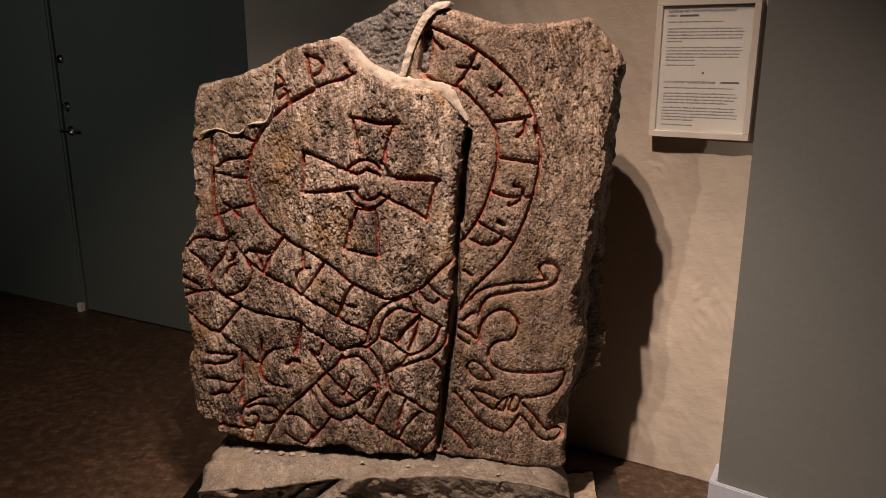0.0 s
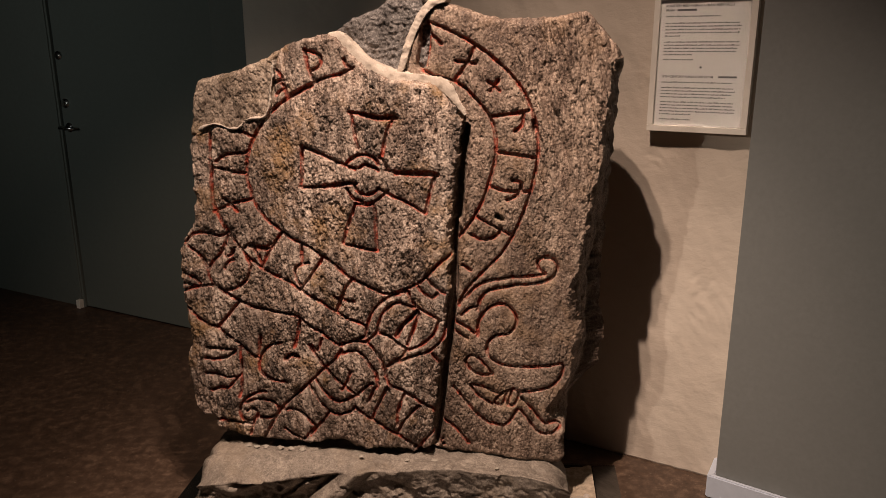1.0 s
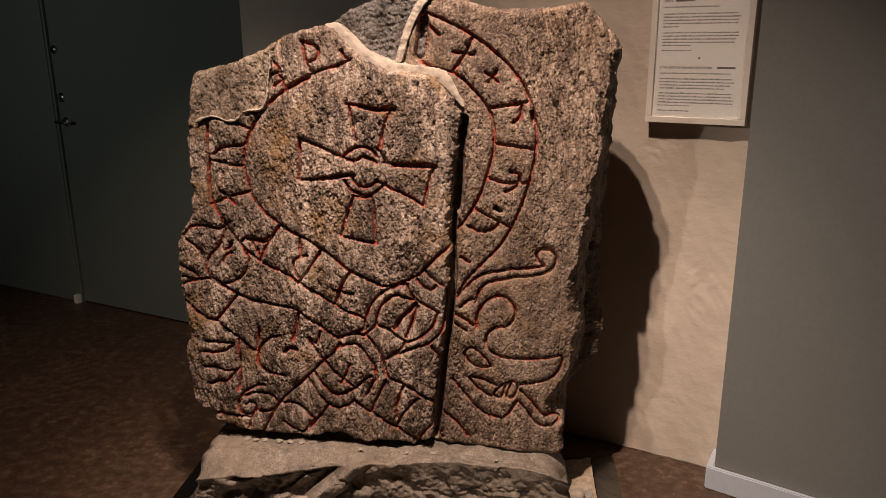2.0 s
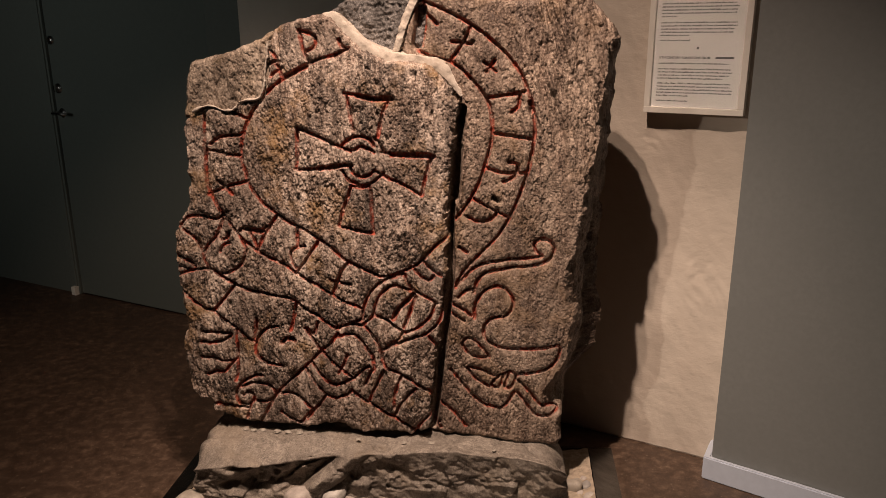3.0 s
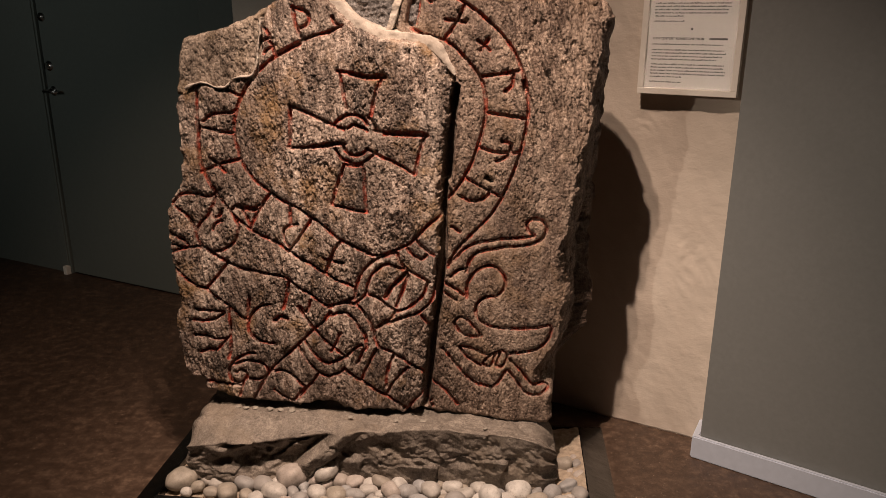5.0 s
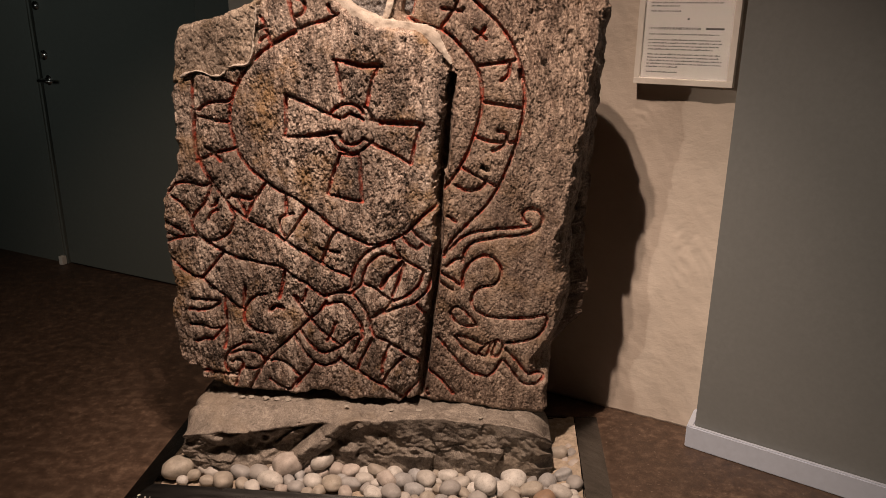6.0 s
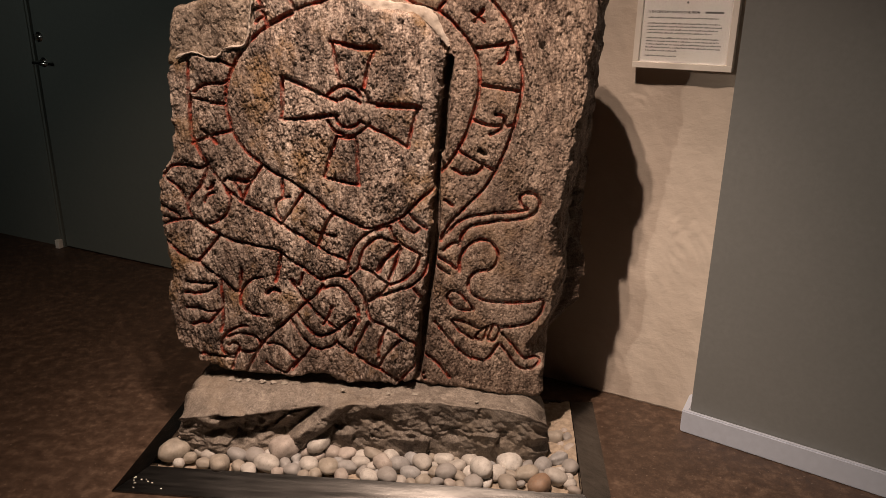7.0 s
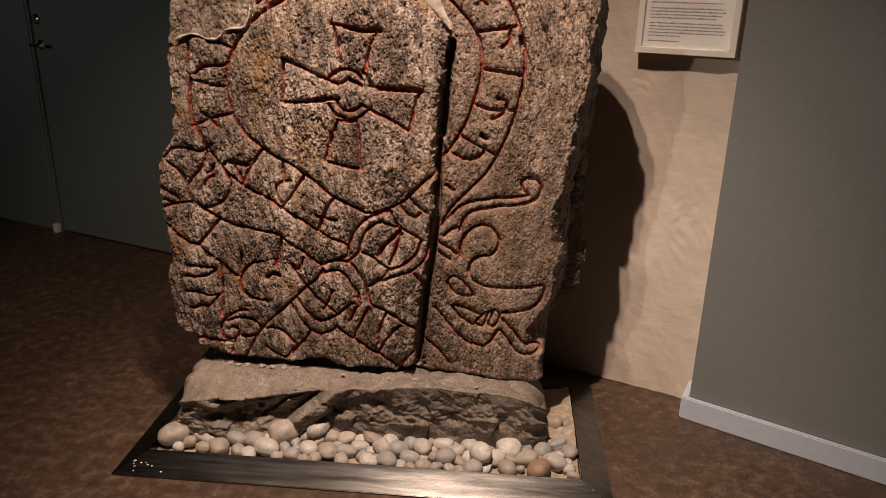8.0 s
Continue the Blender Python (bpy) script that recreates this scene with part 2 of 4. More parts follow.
# white plaster wall with the unevenness of hand trowelling
def plaster_wall():
    length, base = 2.35, off(B0, D_BACK, -1.84)
    nx, nz = 330, 420
    s, z = np.meshgrid(np.linspace(0, length, nx), np.linspace(0, HIGH, nz))
    bulge = 0.006 * rough(s, z, 0.6, 5, 2) + 0.0022 * rough(s * 2.2 + z * 1.2, z * 0.8 - s, 0.14, 9, 3)
    for cs, cz, inner, outer, facing, spread, pitch in ((1.86, 0.50, 0.08, 0.30, 0.5, 0.5, 0.020), (2.10, 0.62, 0.05, 0.20, 2.6, 0.6, 0.017), (0.30, 1.50, 0.06, 0.40, 0.9, 0.5, 0.026),
                                                       (1.75, 1.00, 0.05, 0.22, 1.0, 0.5, 0.018), (1.70, 1.30, 0.04, 0.30, 0.7, 0.6, 0.022)):
        r, a = np.hypot(s - cs, z - cz), np.arctan2(z - cz, s - cs)
        inside = np.clip((r - inner) / 0.05, 0, 1) * np.clip((outer - r) / 0.05, 0, 1) * np.clip(1 - np.abs(a - facing) / spread, 0, 1)
        bulge = bulge + 0.0030 * inside * (grain(r + 0.004 * a, a * 0.03, pitch / 2, 77))
    bulge = np.where((s < 0.004) | (s > length - 0.004), 0, bulge)
    x = base[0] + D_BACK.x * s + D_BACK.y * bulge
    y = base[1] + D_BACK.y * s - D_BACK.x * bulge
    verts = np.stack([x, y, z], -1).reshape(-1, 3)
    i = np.arange(nx * nz).reshape(nz, nx)
    faces = np.stack([i[:-1, :-1], i[:-1, 1:], i[1:, 1:], i[1:, :-1]], -1).reshape(-1, 4)
    ring = np.concatenate([i[0, :], i[1:, -1], i[-1, -2::-1], i[-2:0:-1, 0]])
    back = verts[ring] + np.array([-D_BACK.y, D_BACK.x, 0]) * 0.16
    k = np.arange(len(ring))
    sides = np.stack([ring, k + len(verts), np.roll(k, -1) + len(verts), np.roll(ring, -1)], -1)
    return grid_mesh("wall_back", np.concatenate([verts, back]), np.concatenate([faces, sides]), PLASTER, None)


tagged(plaster_wall(), "cream white hand-trowelled plaster wall lit by spotlights", "wall", kind="structure")


def wall(name, p, d, a, b, thick, mat, label):
    pts = [off(p, d, a), off(p, d, b), off(p, d, b, thick), off(p, d, a, thick)]
    return tagged(part(name, prism(pts, 0, HIGH), mat), label, "wall", kind="structure")


wall("wall_left", L0, D_LEFT, -0.80 - 3.6, -0.80 - 0.045, 0.2, DARK_WALL, "dark grey-green painted wall beside a door")
wall("wall_left_end", L0, D_LEFT, 0.33, 1.9, 0.2, DARK_WALL, "dark grey-green painted wall behind the runestone")
tagged(part("wall_over_door", prism([off(L0, D_LEFT, -0.845), off(L0, D_LEFT, 0.33), off(L0, D_LEFT, 0.33, 0.2), off(L0, D_LEFT, -0.845, 0.2)], 2.1, HIGH), DARK_WALL),
       "dark grey-green painted wall above a door", "wall", kind="structure")
G_SIDE = off(G0, Vector((0.913, -0.408)), 0.0, 0.14)
tagged(part("wall_right", prism([G0, off(G0, D_GREY, 4.2), off(G0, D_GREY, 4.2, 0.3), G_SIDE], 0, HIGH, 0.004), GREY_WALL), "matt grey painted wall with a white skirting board", "wall", kind="structure")
tagged(part("wall_behind", box((14, 0.2, HIGH), (0, -4.0, HIGH / 2)), GREY_WALL), "plain grey wall", "wall", kind="structure")
tagged(part("wall_far_left", box((0.2, 12, HIGH), (-4.6, 0, HIGH / 2)), DARK_WALL), "plain dark wall", "wall", kind="structure")
tagged(part("wall_far_right", box((0.2, 12, HIGH), (4.9, 0, HIGH / 2)), GREY_WALL), "plain grey wall", "wall", kind="structure")

# skirting that turns the corner of the grey wall
S0 = off(off(G0, D_GREY, -0.022), D_GREY, 0, -0.018)
S1 = off(G0, Vector((0.913, -0.408)), -0.024, 0.135)
tagged(part("baseboard", prism([S0, off(G0, D_GREY, 4.1, -0.018), off(G0, D_GREY, 4.1), off(G0, D_GREY, 0.0, 0.0), off(G0, Vector((0.913, -0.408)), 0.0, 0.135), S1], 0, 0.082, 0.004), SKIRTING),
       "white painted wooden skirting board along the grey wall", "baseboard", kind="structure")


# ---- the door ----
def build_door():
    turn = math.degrees(math.atan2(D_LEFT.y, D_LEFT.x))
    at = off(L0, D_LEFT, -0.80)
    door = empty("door_1", (at[0], at[1], 0), turn)
    part("leaf", box((1.118, 0.045, 2.05), (0.569, 0.0235, 1.035), 0.002), DOOR_PAINT, door)
    part("jamb", box((0.044, 0.10, 2.10), (-0.0225, 0.042, 1.05), 0.003), DARK_WALL, door, "dark painted door jamb")
    part("cover_strip", box((0.05, 0.014, 2.06), (-0.038, -0.0095, 1.03), 0.003), DARK_WALL, door)
    part("foot_block", box((0.03, 0.03, 0.05), (-0.02, -0.025, 0.025), 0.003), FRAME_PAINT, door)
    def face(x, z, y=0.0):
        return Matrix.Translation((x, y, z)) @ Matrix.Rotation(radians(90), 4, "X")
    handle = part("handle", rod(0.026, 0.012, face(0.055, 1.045, 0.001), 24, 0.003), CHROME, door, "chrome lever handle", True)
    part("lever", rod(0.009, 0.115, Matrix.Translation((0.085, -0.045, 1.045)) @ Matrix.Rotation(radians(90), 4, "Y"), 16, 0.004), CHROME, handle, "", True)
    part("neck", rod(0.010, 0.05, face(0.035, 1.045, -0.022), 16), CHROME, handle, "", True)
    lock = part("lock", rod(0.026, 0.016, face(0.050, 1.175, 0.0), 24, 0.003), CHROME, door, "round chrome lock escutcheon", True)
    part("thumb_turn", box((0.012, 0.024, 0.032), (0.050, -0.018, 1.175), 0.003), CHROME, lock)
    part("lock", rod(0.022, 0.022, face(0.045, 1.425, -0.002), 24, 0.004), CHROME, door, "round chrome upper lock cylinder", True)
    return tagged(door, "closed dark grey-green door with chrome lever handle and locks", "door", kind="structure")


build_door()


# ---- steel tray on the floor ----
def build_tray():
    tray = empty("steel_tray", (0.3, 2.35, 0))
    back = tray.matrix_world.inverted()
    x0, x1, x2, x3, y0, y1, y2, y3 = -0.447, -0.362, 0.940, 1.030, 2.020, 2.100, 2.620, 2.700
    for name, (a, b, c, d) in (("front_bar", ((x0, y0), (x3, y0), (x2, y1), (x1, y1))), ("side_bar", ((x0, y3), (x0, y0), (x1, y1), (x1, y2))),
                               ("side_bar", ((x3, y0), (x3, y3), (x2, y2), (x2, y1))), ("back_bar", ((x3, y3), (x0, y3), (x1, y2), (x2, y2)))):
        bm = bmesh.new()
        low = [bm.verts.new((*q, 0.0)) for q in (a, b, c, d)]
        top = [bm.verts.new((*q, h)) for q, h in ((a, 0.006), (b, 0.006), (c, 0.045), (d, 0.045))]
        bm.faces.new(low[::-1])
        bm.faces.new(top)
        for k in range(4):
            j = (k + 1) % 4
            bm.faces.new((low[k], low[j], top[j], top[k]))
        bmesh.ops.recalc_face_normals(bm, faces=bm.faces[:])
        bmesh.ops.bevel(bm, geom=bm.edges[:], offset=0.0014, segments=2, affect="EDGES")
        bm.transform(back)
        part(name, bm, STEEL, tray)
    rng = random.Random(12)
    for _ in range(11):
        dx, dy = rng.uniform(-0.40, -0.29), rng.uniform(2.032, 2.062)
        bm = bmesh.new()
        size = rng.uniform(0.0018, 0.0036)
        bmesh.ops.create_icosphere(bm, subdivisions=2, radius=1, matrix=back @ Matrix.Translation((dx, dy, 0.0075 + (dy - 2.02) / 0.08 * 0.039)) @ Matrix.Diagonal((size, size * 0.8, size * 0.5, 1)))
        part("paint_drop", bm, FRAME_PAINT, tray, "dried white paint drop", True)
    return tagged(tray, "dark scratched sloping steel tray frame on the floor", "tray frame")


build_tray()


def gravel_bed():
    nx, ny = 150, 70
    x, y = np.meshgrid(np.linspace(-0.360, 0.938, nx), np.linspace(2.102, 2.618, ny))
    z = 0.020 + 0.006 * rough(x, y, 0.03, 3, 3) + 0.006 * rough(x, y, 0.2, 8, 2)
    z = z + 0.030 * np.clip((x - 0.80) / 0.14, 0, 1) * np.clip((y - 2.22) / 0.15, 0, 1)
    i = np.arange(nx * ny).reshape(ny, nx)
    faces = np.stack([i[:-1, :-1], i[:-1, 1:], i[1:, 1:], i[1:, :-1]], -1).reshape(-1, 4)
    return grid_mesh("gravel_bed", np.stack([x, y, z], -1).reshape(-1, 3), faces, SAND, None)


tagged(gravel_bed(), "pale sandy gravel filling the steel tray", "gravel", kind="stuff")


# ---- the stone ----
def smooth_loop(points, rounds=1):
    p = np.array(points, float) / 100
    for _ in range(rounds):
        q = np.roll(p, -1, 0)
        p = np.stack([0.8 * p + 0.2 * q, 0.2 * p + 0.8 * q], 1).reshape(-1, 2)
    return p


def curve_through(points, step=0.004):
    p = np.array(points, float) / 100
    p = np.concatenate([[2 * p[0] - p[1]], p, [2 * p[-1] - p[-2]]])
    out = []
    for a, b, c, d in zip(p[:-3], p[1:-2], p[2:-1], p[3:]):
        n = max(2, int(np.linalg.norm(c - b) / step))
        t = np.linspace(0, 1, n, endpoint=False)[:, None]
        out.append(0.5 * (2 * b + (c - a) * t + (2 * a - 5 * b + 4 * c - d) * t * t + (3 * b - a - 3 * c + d) * t ** 3))
    return np.concatenate(out + [p[-2:-1]])


def to_segments(x, z, pts, closed):
    best = np.full(x.shape, 1e9)
    inside = np.zeros(x.shape, bool)
    ends = np.roll(pts, -1, 0) if closed else pts[1:]
    for (ax, az), (bx, bz) in zip(pts, ends):
        dx, dz = bx - ax, bz - az
        t = np.clip(((x - ax) * dx + (z - az) * dz) / (dx * dx + dz * dz + 1e-12), 0, 1)
        best = np.minimum(best, (x - ax - t * dx) ** 2 + (z - az - t * dz) ** 2)
        if closed:
            cross = (az > z) != (bz > z)
            inside ^= cross & (x < (bx - ax) * (z - az) / (bz - az + 1e-12) + ax)
    return np.sqrt(best), inside


class Slab:
    """A stone slab standing in the plane y: a rough outline in cm, a worked face, and cuts into it."""

    def __init__(self, outline, y, depth, step, ragged, seed):
        loop = smooth_loop(outline)
        self.y, self.depth, self.flare = y, depth, 0.0
        lo, hi = loop.min(0) - 0.02, loop.max(0) + 0.02
        self.x, self.z = np.meshgrid(np.arange(lo[0], hi[0], step), np.arange(lo[1], hi[1], step))
        self.step, self.origin = step, lo
        wx = self.x + ragged * rough(self.x, self.z, 0.035, seed, 4, 0.6)
        wz = self.z + ragged * rough(self.x, self.z, 0.035, seed + 50, 4, 0.6)
        d, inside = to_segments(wx, wz, loop, True)
        self.rim = np.where(inside, d, -d)
        self.out = np.zeros(self.x.shape)
        self.paint = np.zeros(self.x.shape)
        self.wob = rough(self.x, self.z, 0.012, seed + 90, 2)

    def window(self, pts, reach):
        lo = ((pts.min(0) - reach - self.origin) / self.step).astype(int)
        hi = ((pts.max(0) + reach - self.origin) / self.step).astype(int) + 2
        lo = np.maximum(lo, 0)
        return np.s_[lo[1]:max(hi[1], 0), lo[0]:max(hi[0], 0)]

    def cut(self, points, width=0.0041, depth=0.0105, pillow=0.0045, paint=1.0):
        pts = curve_through(points)
        w = self.window(pts, 0.045)
        x, z = self.x[w], self.z[w]
        if not x.size:
            return
        d, _ = to_segments(x, z, pts, False)
        d = d + 0.0011 * self.wob[w]
        groove = np.clip((width * 1.6 - d) / (width * 1.15), 0, 1)
        groove = groove * groove * (3 - 2 * groove)
        self.out[w] = np.minimum(self.out[w], -depth * groove - pillow * np.exp(-(d / 0.012) ** 2))
        self.paint[w] = np.maximum(self.paint[w], paint * np.clip((width * 1.68 - d) / (width * 0.5), 0, 1))

    def build(self, name, relief, mat, parent, label=""):
        keep = self.rim > 0
        cell = keep[:-1, :-1] & keep[:-1, 1:] & keep[1:, 1:] & keep[1:, :-1]
        i = np.arange(keep.size).reshape(keep.shape)
        faces = np.stack([i[:-1, :-1], i[:-1, 1:], i[1:, 1:], i[1:, :-1]], -1)[cell]
        y = self.y - (self.out + relief)
        verts = np.stack([self.x, y, self.z], -1).reshape(-1, 3)
        # edges that belong to one face only carry the sides of the slab
        e = np.concatenate([faces[:, [k, (k + 1) % 4]] for k in range(4)])
        key = np.minimum(e[:, 0], e[:, 1]).astype(np.int64) * keep.size + np.maximum(e[:, 0], e[:, 1])
        _, first, count = np.unique(key, return_index=True, return_counts=True)
        border = e[first[count == 1]]
        used = np.unique(faces)
        table = np.full(keep.size, -1)
        table[used] = np.arange(len(used))
        verts, layer = verts[used], self.paint.reshape(-1)[used]
        faces, border = table[faces], table[border]
        rim = np.unique(border)
        ring = np.full(len(used), -1)
        parts_v, sides = [verts], []
        previous, total = None, len(verts)
        levels = 7
        for level in range(levels):
            v = verts[rim].copy()
            share = (level + 1) / levels
            front = v[:, 1]
            v[:, 1] = front + (self.y + self.depth - front) * share
            wob = 0.007 * rough(v[:, 0] + v[:, 2] * 0.7, v[:, 1] * 1.3 + v[:, 2], 0.05, 31 + level % 2, 2)
            v[:, 0] += wob + self.flare * share * np.clip((v[:, 0] - 0.70) / 0.08, 0, 1) * np.clip(1.30 - v[:, 2], 0, 1) * np.clip((v[:, 2] - 0.36) / 0.12, 0, 1)
            v[:, 2] += wob * 0.5
            parts_v.append(v)
            ring_now = np.full(len(used), -1)
            ring_now[rim] = total + np.arange(len(rim))
            total += len(rim)
            before = (lambda a: a) if previous is None else (lambda a, p=previous: p[a])
            sides.append(np.stack([before(border[:, 1]), before(border[:, 0]), ring_now[border[:, 0]], ring_now[border[:, 1]]], -1))
            previous = ring_now
        allv = np.concatenate(parts_v)
        layer = np.concatenate([layer, np.zeros(len(allv) - len(layer))])
        return grid_mesh(name, allv, np.concatenate([faces] + sides), mat, parent, label, layer)


OUT_MAIN = [(-1.5, 145.8), (3.1, 147.9), (9.5, 148.9), (14.3, 150.0), (19.6, 144.4), (23.6, 140.7), (29.9, 137.7), (36.9, 136.9), (42.4, 136.2), (47.0, 132.0),
            (50.3, 126.3), (49.3, 120.8), (48.2, 112.9), (47.5, 104.8), (47.1, 96.6), (46.9, 88.2), (47.3, 79.6), (45.9, 69.9), (45.6, 61.8), (43.7, 52.6),
            (42.9, 43.2), (42.2, 33.6), (41.8, 26.4), (38.4, 23.2), (25.8, 23.6), (20.0, 23.1), (16.2, 24.3), (12.7, 26.0), (9.0, 25.4), (4.2, 23.9),
            (-6.7, 24.5), (-16.8, 25.1), (-23.4, 26.8), (-28.0, 28.3), (-29.1, 30.7), (-29.9, 32.0), (-32.0, 32.3), (-34.9, 34.9), (-35.5, 43.0), (-36.1, 50.7),
            (-34.2, 58.5), (-35.0, 62.1), (-35.4, 69.6), (-35.8, 76.7), (-35.8, 82.3), (-34.4, 89.3), (-32.3, 92.6), (-30.3, 94.9), (-28.9, 100.8), (-29.2, 104.9),
            (-29.6, 111.7), (-29.2, 119.8), (-26.0, 122.8), (-22.9, 124.2), (-19.1, 124.3), (-16.7, 123.3), (-14.2, 123.5), (-11.9, 125.5), (-9.5, 126.3), (-6.3, 126.3),
            (-4.3, 129.0), (-3.1, 137.4), (-2.3, 142.9)]
OUT_SIDE = [(32.6, 140.6), (34.3, 146.7), (38.0, 152.7), (42.7, 157.8), (45.8, 157.8), (51.1, 155.5), (61.1, 153.7), (71.0, 153.7), (76.9, 154.3), (81.3, 155.8),
            (84.3, 155.4), (88.4, 149.6), (92.3, 145.9), (94.0, 143.0), (94.0, 130.2), (93.0, 120.9), (92.1, 109.8), (90.4, 98.4), (89.2, 90.0), (88.1, 81.4),
            (87.8, 71.0), (88.5, 56.6), (86.4, 47.3), (83.0, 39.6), (82.6, 30.0), (82.5, 19.2), (75.5, 19.3), (64.8, 20.0), (52.3, 21.8), (36.1, 23.2),
            (39.8, 54.4), (42.6, 97.2), (42.6, 123.5), (36.3, 136.0)]
OUT_CORNER = [(-25.1, 137.3), (-21.1, 138.3), (-16.6, 139.1), (-10.6, 141.2), (-5.8, 142.9), (-2.2, 145.7), (-2.7, 137.5), (-4.0, 124.6), (-10.2, 124.2), (-13.7, 122.2),
            (-18.8, 121.9), (-27.4, 121.1), (-29.4, 121.3), (-27.8, 129.4), (-26.8, 134.9)]
OUT_INFILL = [(12.6, 150.5), (20.9, 155.1), (28.9, 158.8), (33.7, 162.4), (42.8, 163.6), (45.2, 157.2), (41.5, 146.7), (40.2, 133.8), (27.7, 133.0), (18.4, 137.7), (12.9, 145.1)]
OUT_MORTAR = [(11.5, 149.7), (16.4, 150.9), (20.9, 145.9), (25.6, 142.2), (31.1, 139.7), (38.2, 139.1), (45.3, 137.9), (48.5, 134.6), (51.1, 127.5), (50.2, 127.2), (46.8, 131.8), (42.9, 135.3), (36.6, 135.9), (29.4, 135.7), (23.9, 138.3), (18.4, 142.8)]

OUT_MORTAR_EDGE = [(31.1, 138.8), (32.6, 142.9), (34.7, 149.4), (37.9, 155.8), (41.6, 159.2), (45.9, 159.6), (45.6, 157.7), (42.2, 156.7), (39.8, 154.1), (37.2, 149.3), (35.3, 144.4), (33.5, 139.1)]
OUT_CHIP = [(38.6, 161.3), (40.4, 162.3), (43.5, 161.8), (43.2, 159.2), (41.3, 157.8), (39.3, 158.1)]
STEP = 0.0014
main_slab = Slab(OUT_MAIN, 2.330, 0.16, STEP, 0.0045, 11)
side_slab = Slab(OUT_SIDE, 2.368, 0.155, STEP, 0.0035, 23)
side_slab.flare = 0.075
cut_left, cut_right = main_slab.cut, side_slab.cut
cut_left([(20.1,140.7), (16.1,138.9), (12.1,137.9), (7.6,136.1), (3.0,133.4), (-0.4,131.4), (-3.9,128.5), (-6.5,125.8), (-8.9,122.6), (-10.9,118.6), (-12.2,114.5), (-12.7,111.2), (-12.3,107.9), (-11.5,104.5), (-10.2,101.2), (-7.6,97.3), (-3.5,93.7), (0.6,90.9), (4.8,88.9), (9.0,86.1), (12.6,83.6), (15.9,80.5), (22.0,77.4), (27.4,75.1), (31.1,75.7), (35.9,77.7), (38.9,79.7), (43.4,84.7), (47.1,87.7)])
cut_left([(-22.4,124.1), (-23.0,118.4), (-23.3,112.7), (-23.6,107.7), (-23.5,104.3), (-22.9,100.1), (-21.4,96.5), (-19.9,93.5), (-17.9,90.4), (-15.2,86.8), (-12.4,84.2), (-9.4,81.9), (-5.2,79.5), (-1.0,77.3), (3.2,74.6), (7.5,72.1), (11.7,69.2), (15.9,67.0), (21.2,64.8)])
cut_left([(-24.0,75.7), (-21.5,73.8), (-18.1,71.7), (-13.8,69.5), (-9.4,68.8), (-4.2,68.0), (0.2,66.9), (3.6,64.5), (7.0,62.3), (10.4,59.8), (13.0,58.4), (16.6,59.5), (20.1,61.0), (22.2,62.0)])
cut_left([(6.4,145.5), (6.7,142.9), (7.4,139.9), (8.5,137.5)])
cut_left([(6.3,145.2), (8.4,144.9), (10.4,143.9), (10.8,142.0), (9.8,140.7), (7.8,139.8)])
cut_left([(-2.0,139.9), (-0.6,138.5), (-0.1,137.3)])
cut_left([(-2.9,136.5), (-1.4,137.0), (-0.1,137.3)])
cut_left([(-0.6,136.2), (0.4,134.8), (1.0,132.8)])
cut_left([(-0.2,134.7), (-1.6,134.0), (-2.1,133.3)])
cut_left([(17.5,142.9), (18.1,141.3), (19.7,140.4)])
cut_left([(-21.7,114.0), (-19.5,115.7), (-16.4,116.4), (-13.0,116.6), (-11.8,117.3)])
cut_left([(-23.5,112.3), (-21.0,112.0), (-18.5,111.4), (-15.5,110.8), (-12.9,110.7)])
cut_left([(-14.0,123.2), (-11.8,122.1), (-9.8,121.3)])
cut_left([(-23.3,99.2), (-20.2,100.5), (-17.5,101.7), (-14.1,102.5), (-11.4,103.2)])
cut_left([(-20.2,103.2), (-18.4,101.5), (-16.5,99.2)])
cut_left([(-3.2,93.2), (-5.4,90.2), (-7.7,86.6), (-9.7,82.7)])
cut_left([(-15.1,88.0), (-13.3,89.5), (-10.7,88.8), (-8.1,88.7), (-6.7,89.8)])
cut_left([(-11.7,87.8), (-10.6,85.7), (-9.7,83.3)])
cut_left([(2.5,89.9), (2.5,86.9), (2.5,84.1)])
cut_left([(4.6,84.0), (1.9,83.4), (0.3,82.0), (0.4,79.5), (1.8,77.2)])
cut_left([(8.8,85.5), (6.5,82.2), (4.3,78.9), (1.5,75.5)])
cut_left([(17.6,79.5), (15.8,76.8), (14.5,74.1), (13.5,71.4), (12.2,69.0)])
cut_left([(11.9,73.7), (14.4,72.9), (17.9,72.4)])
cut_left([(34.5,75.9), (30.8,75.0), (27.3,73.3), (24.7,70.9), (22.9,68.0), (21.6,64.5), (21.3,60.8)])
cut_left([(36.3,70.8), (33.3,72.1), (30.7,72.2), (28.1,70.5), (26.3,68.3), (25.1,65.0), (24.8,62.8)])
cut_left([(34.5,75.3), (35.5,72.9), (38.3,70.5), (41.7,68.9), (44.1,67.3)])
cut_left([(43.5,66.8), (42.3,63.5), (39.9,60.7), (37.4,58.9), (34.2,57.7)])
cut_left([(45.7,65.1), (44.9,61.8), (42.5,59.0), (39.9,57.0), (36.5,56.0), (33.5,54.7)])
cut_left([(24.8,62.8), (27.1,62.0), (29.1,60.8), (31.5,59.2), (33.9,57.9)])
cut_left([(37.6,69.1), (36.2,65.1), (34.6,60.8), (33.9,59.0)])
cut_left([(37.5,77.5), (39.5,75.5), (41.7,74.5), (43.2,75.8)])
cut_left([(40.4,79.9), (42.2,78.0), (45.3,75.9)])
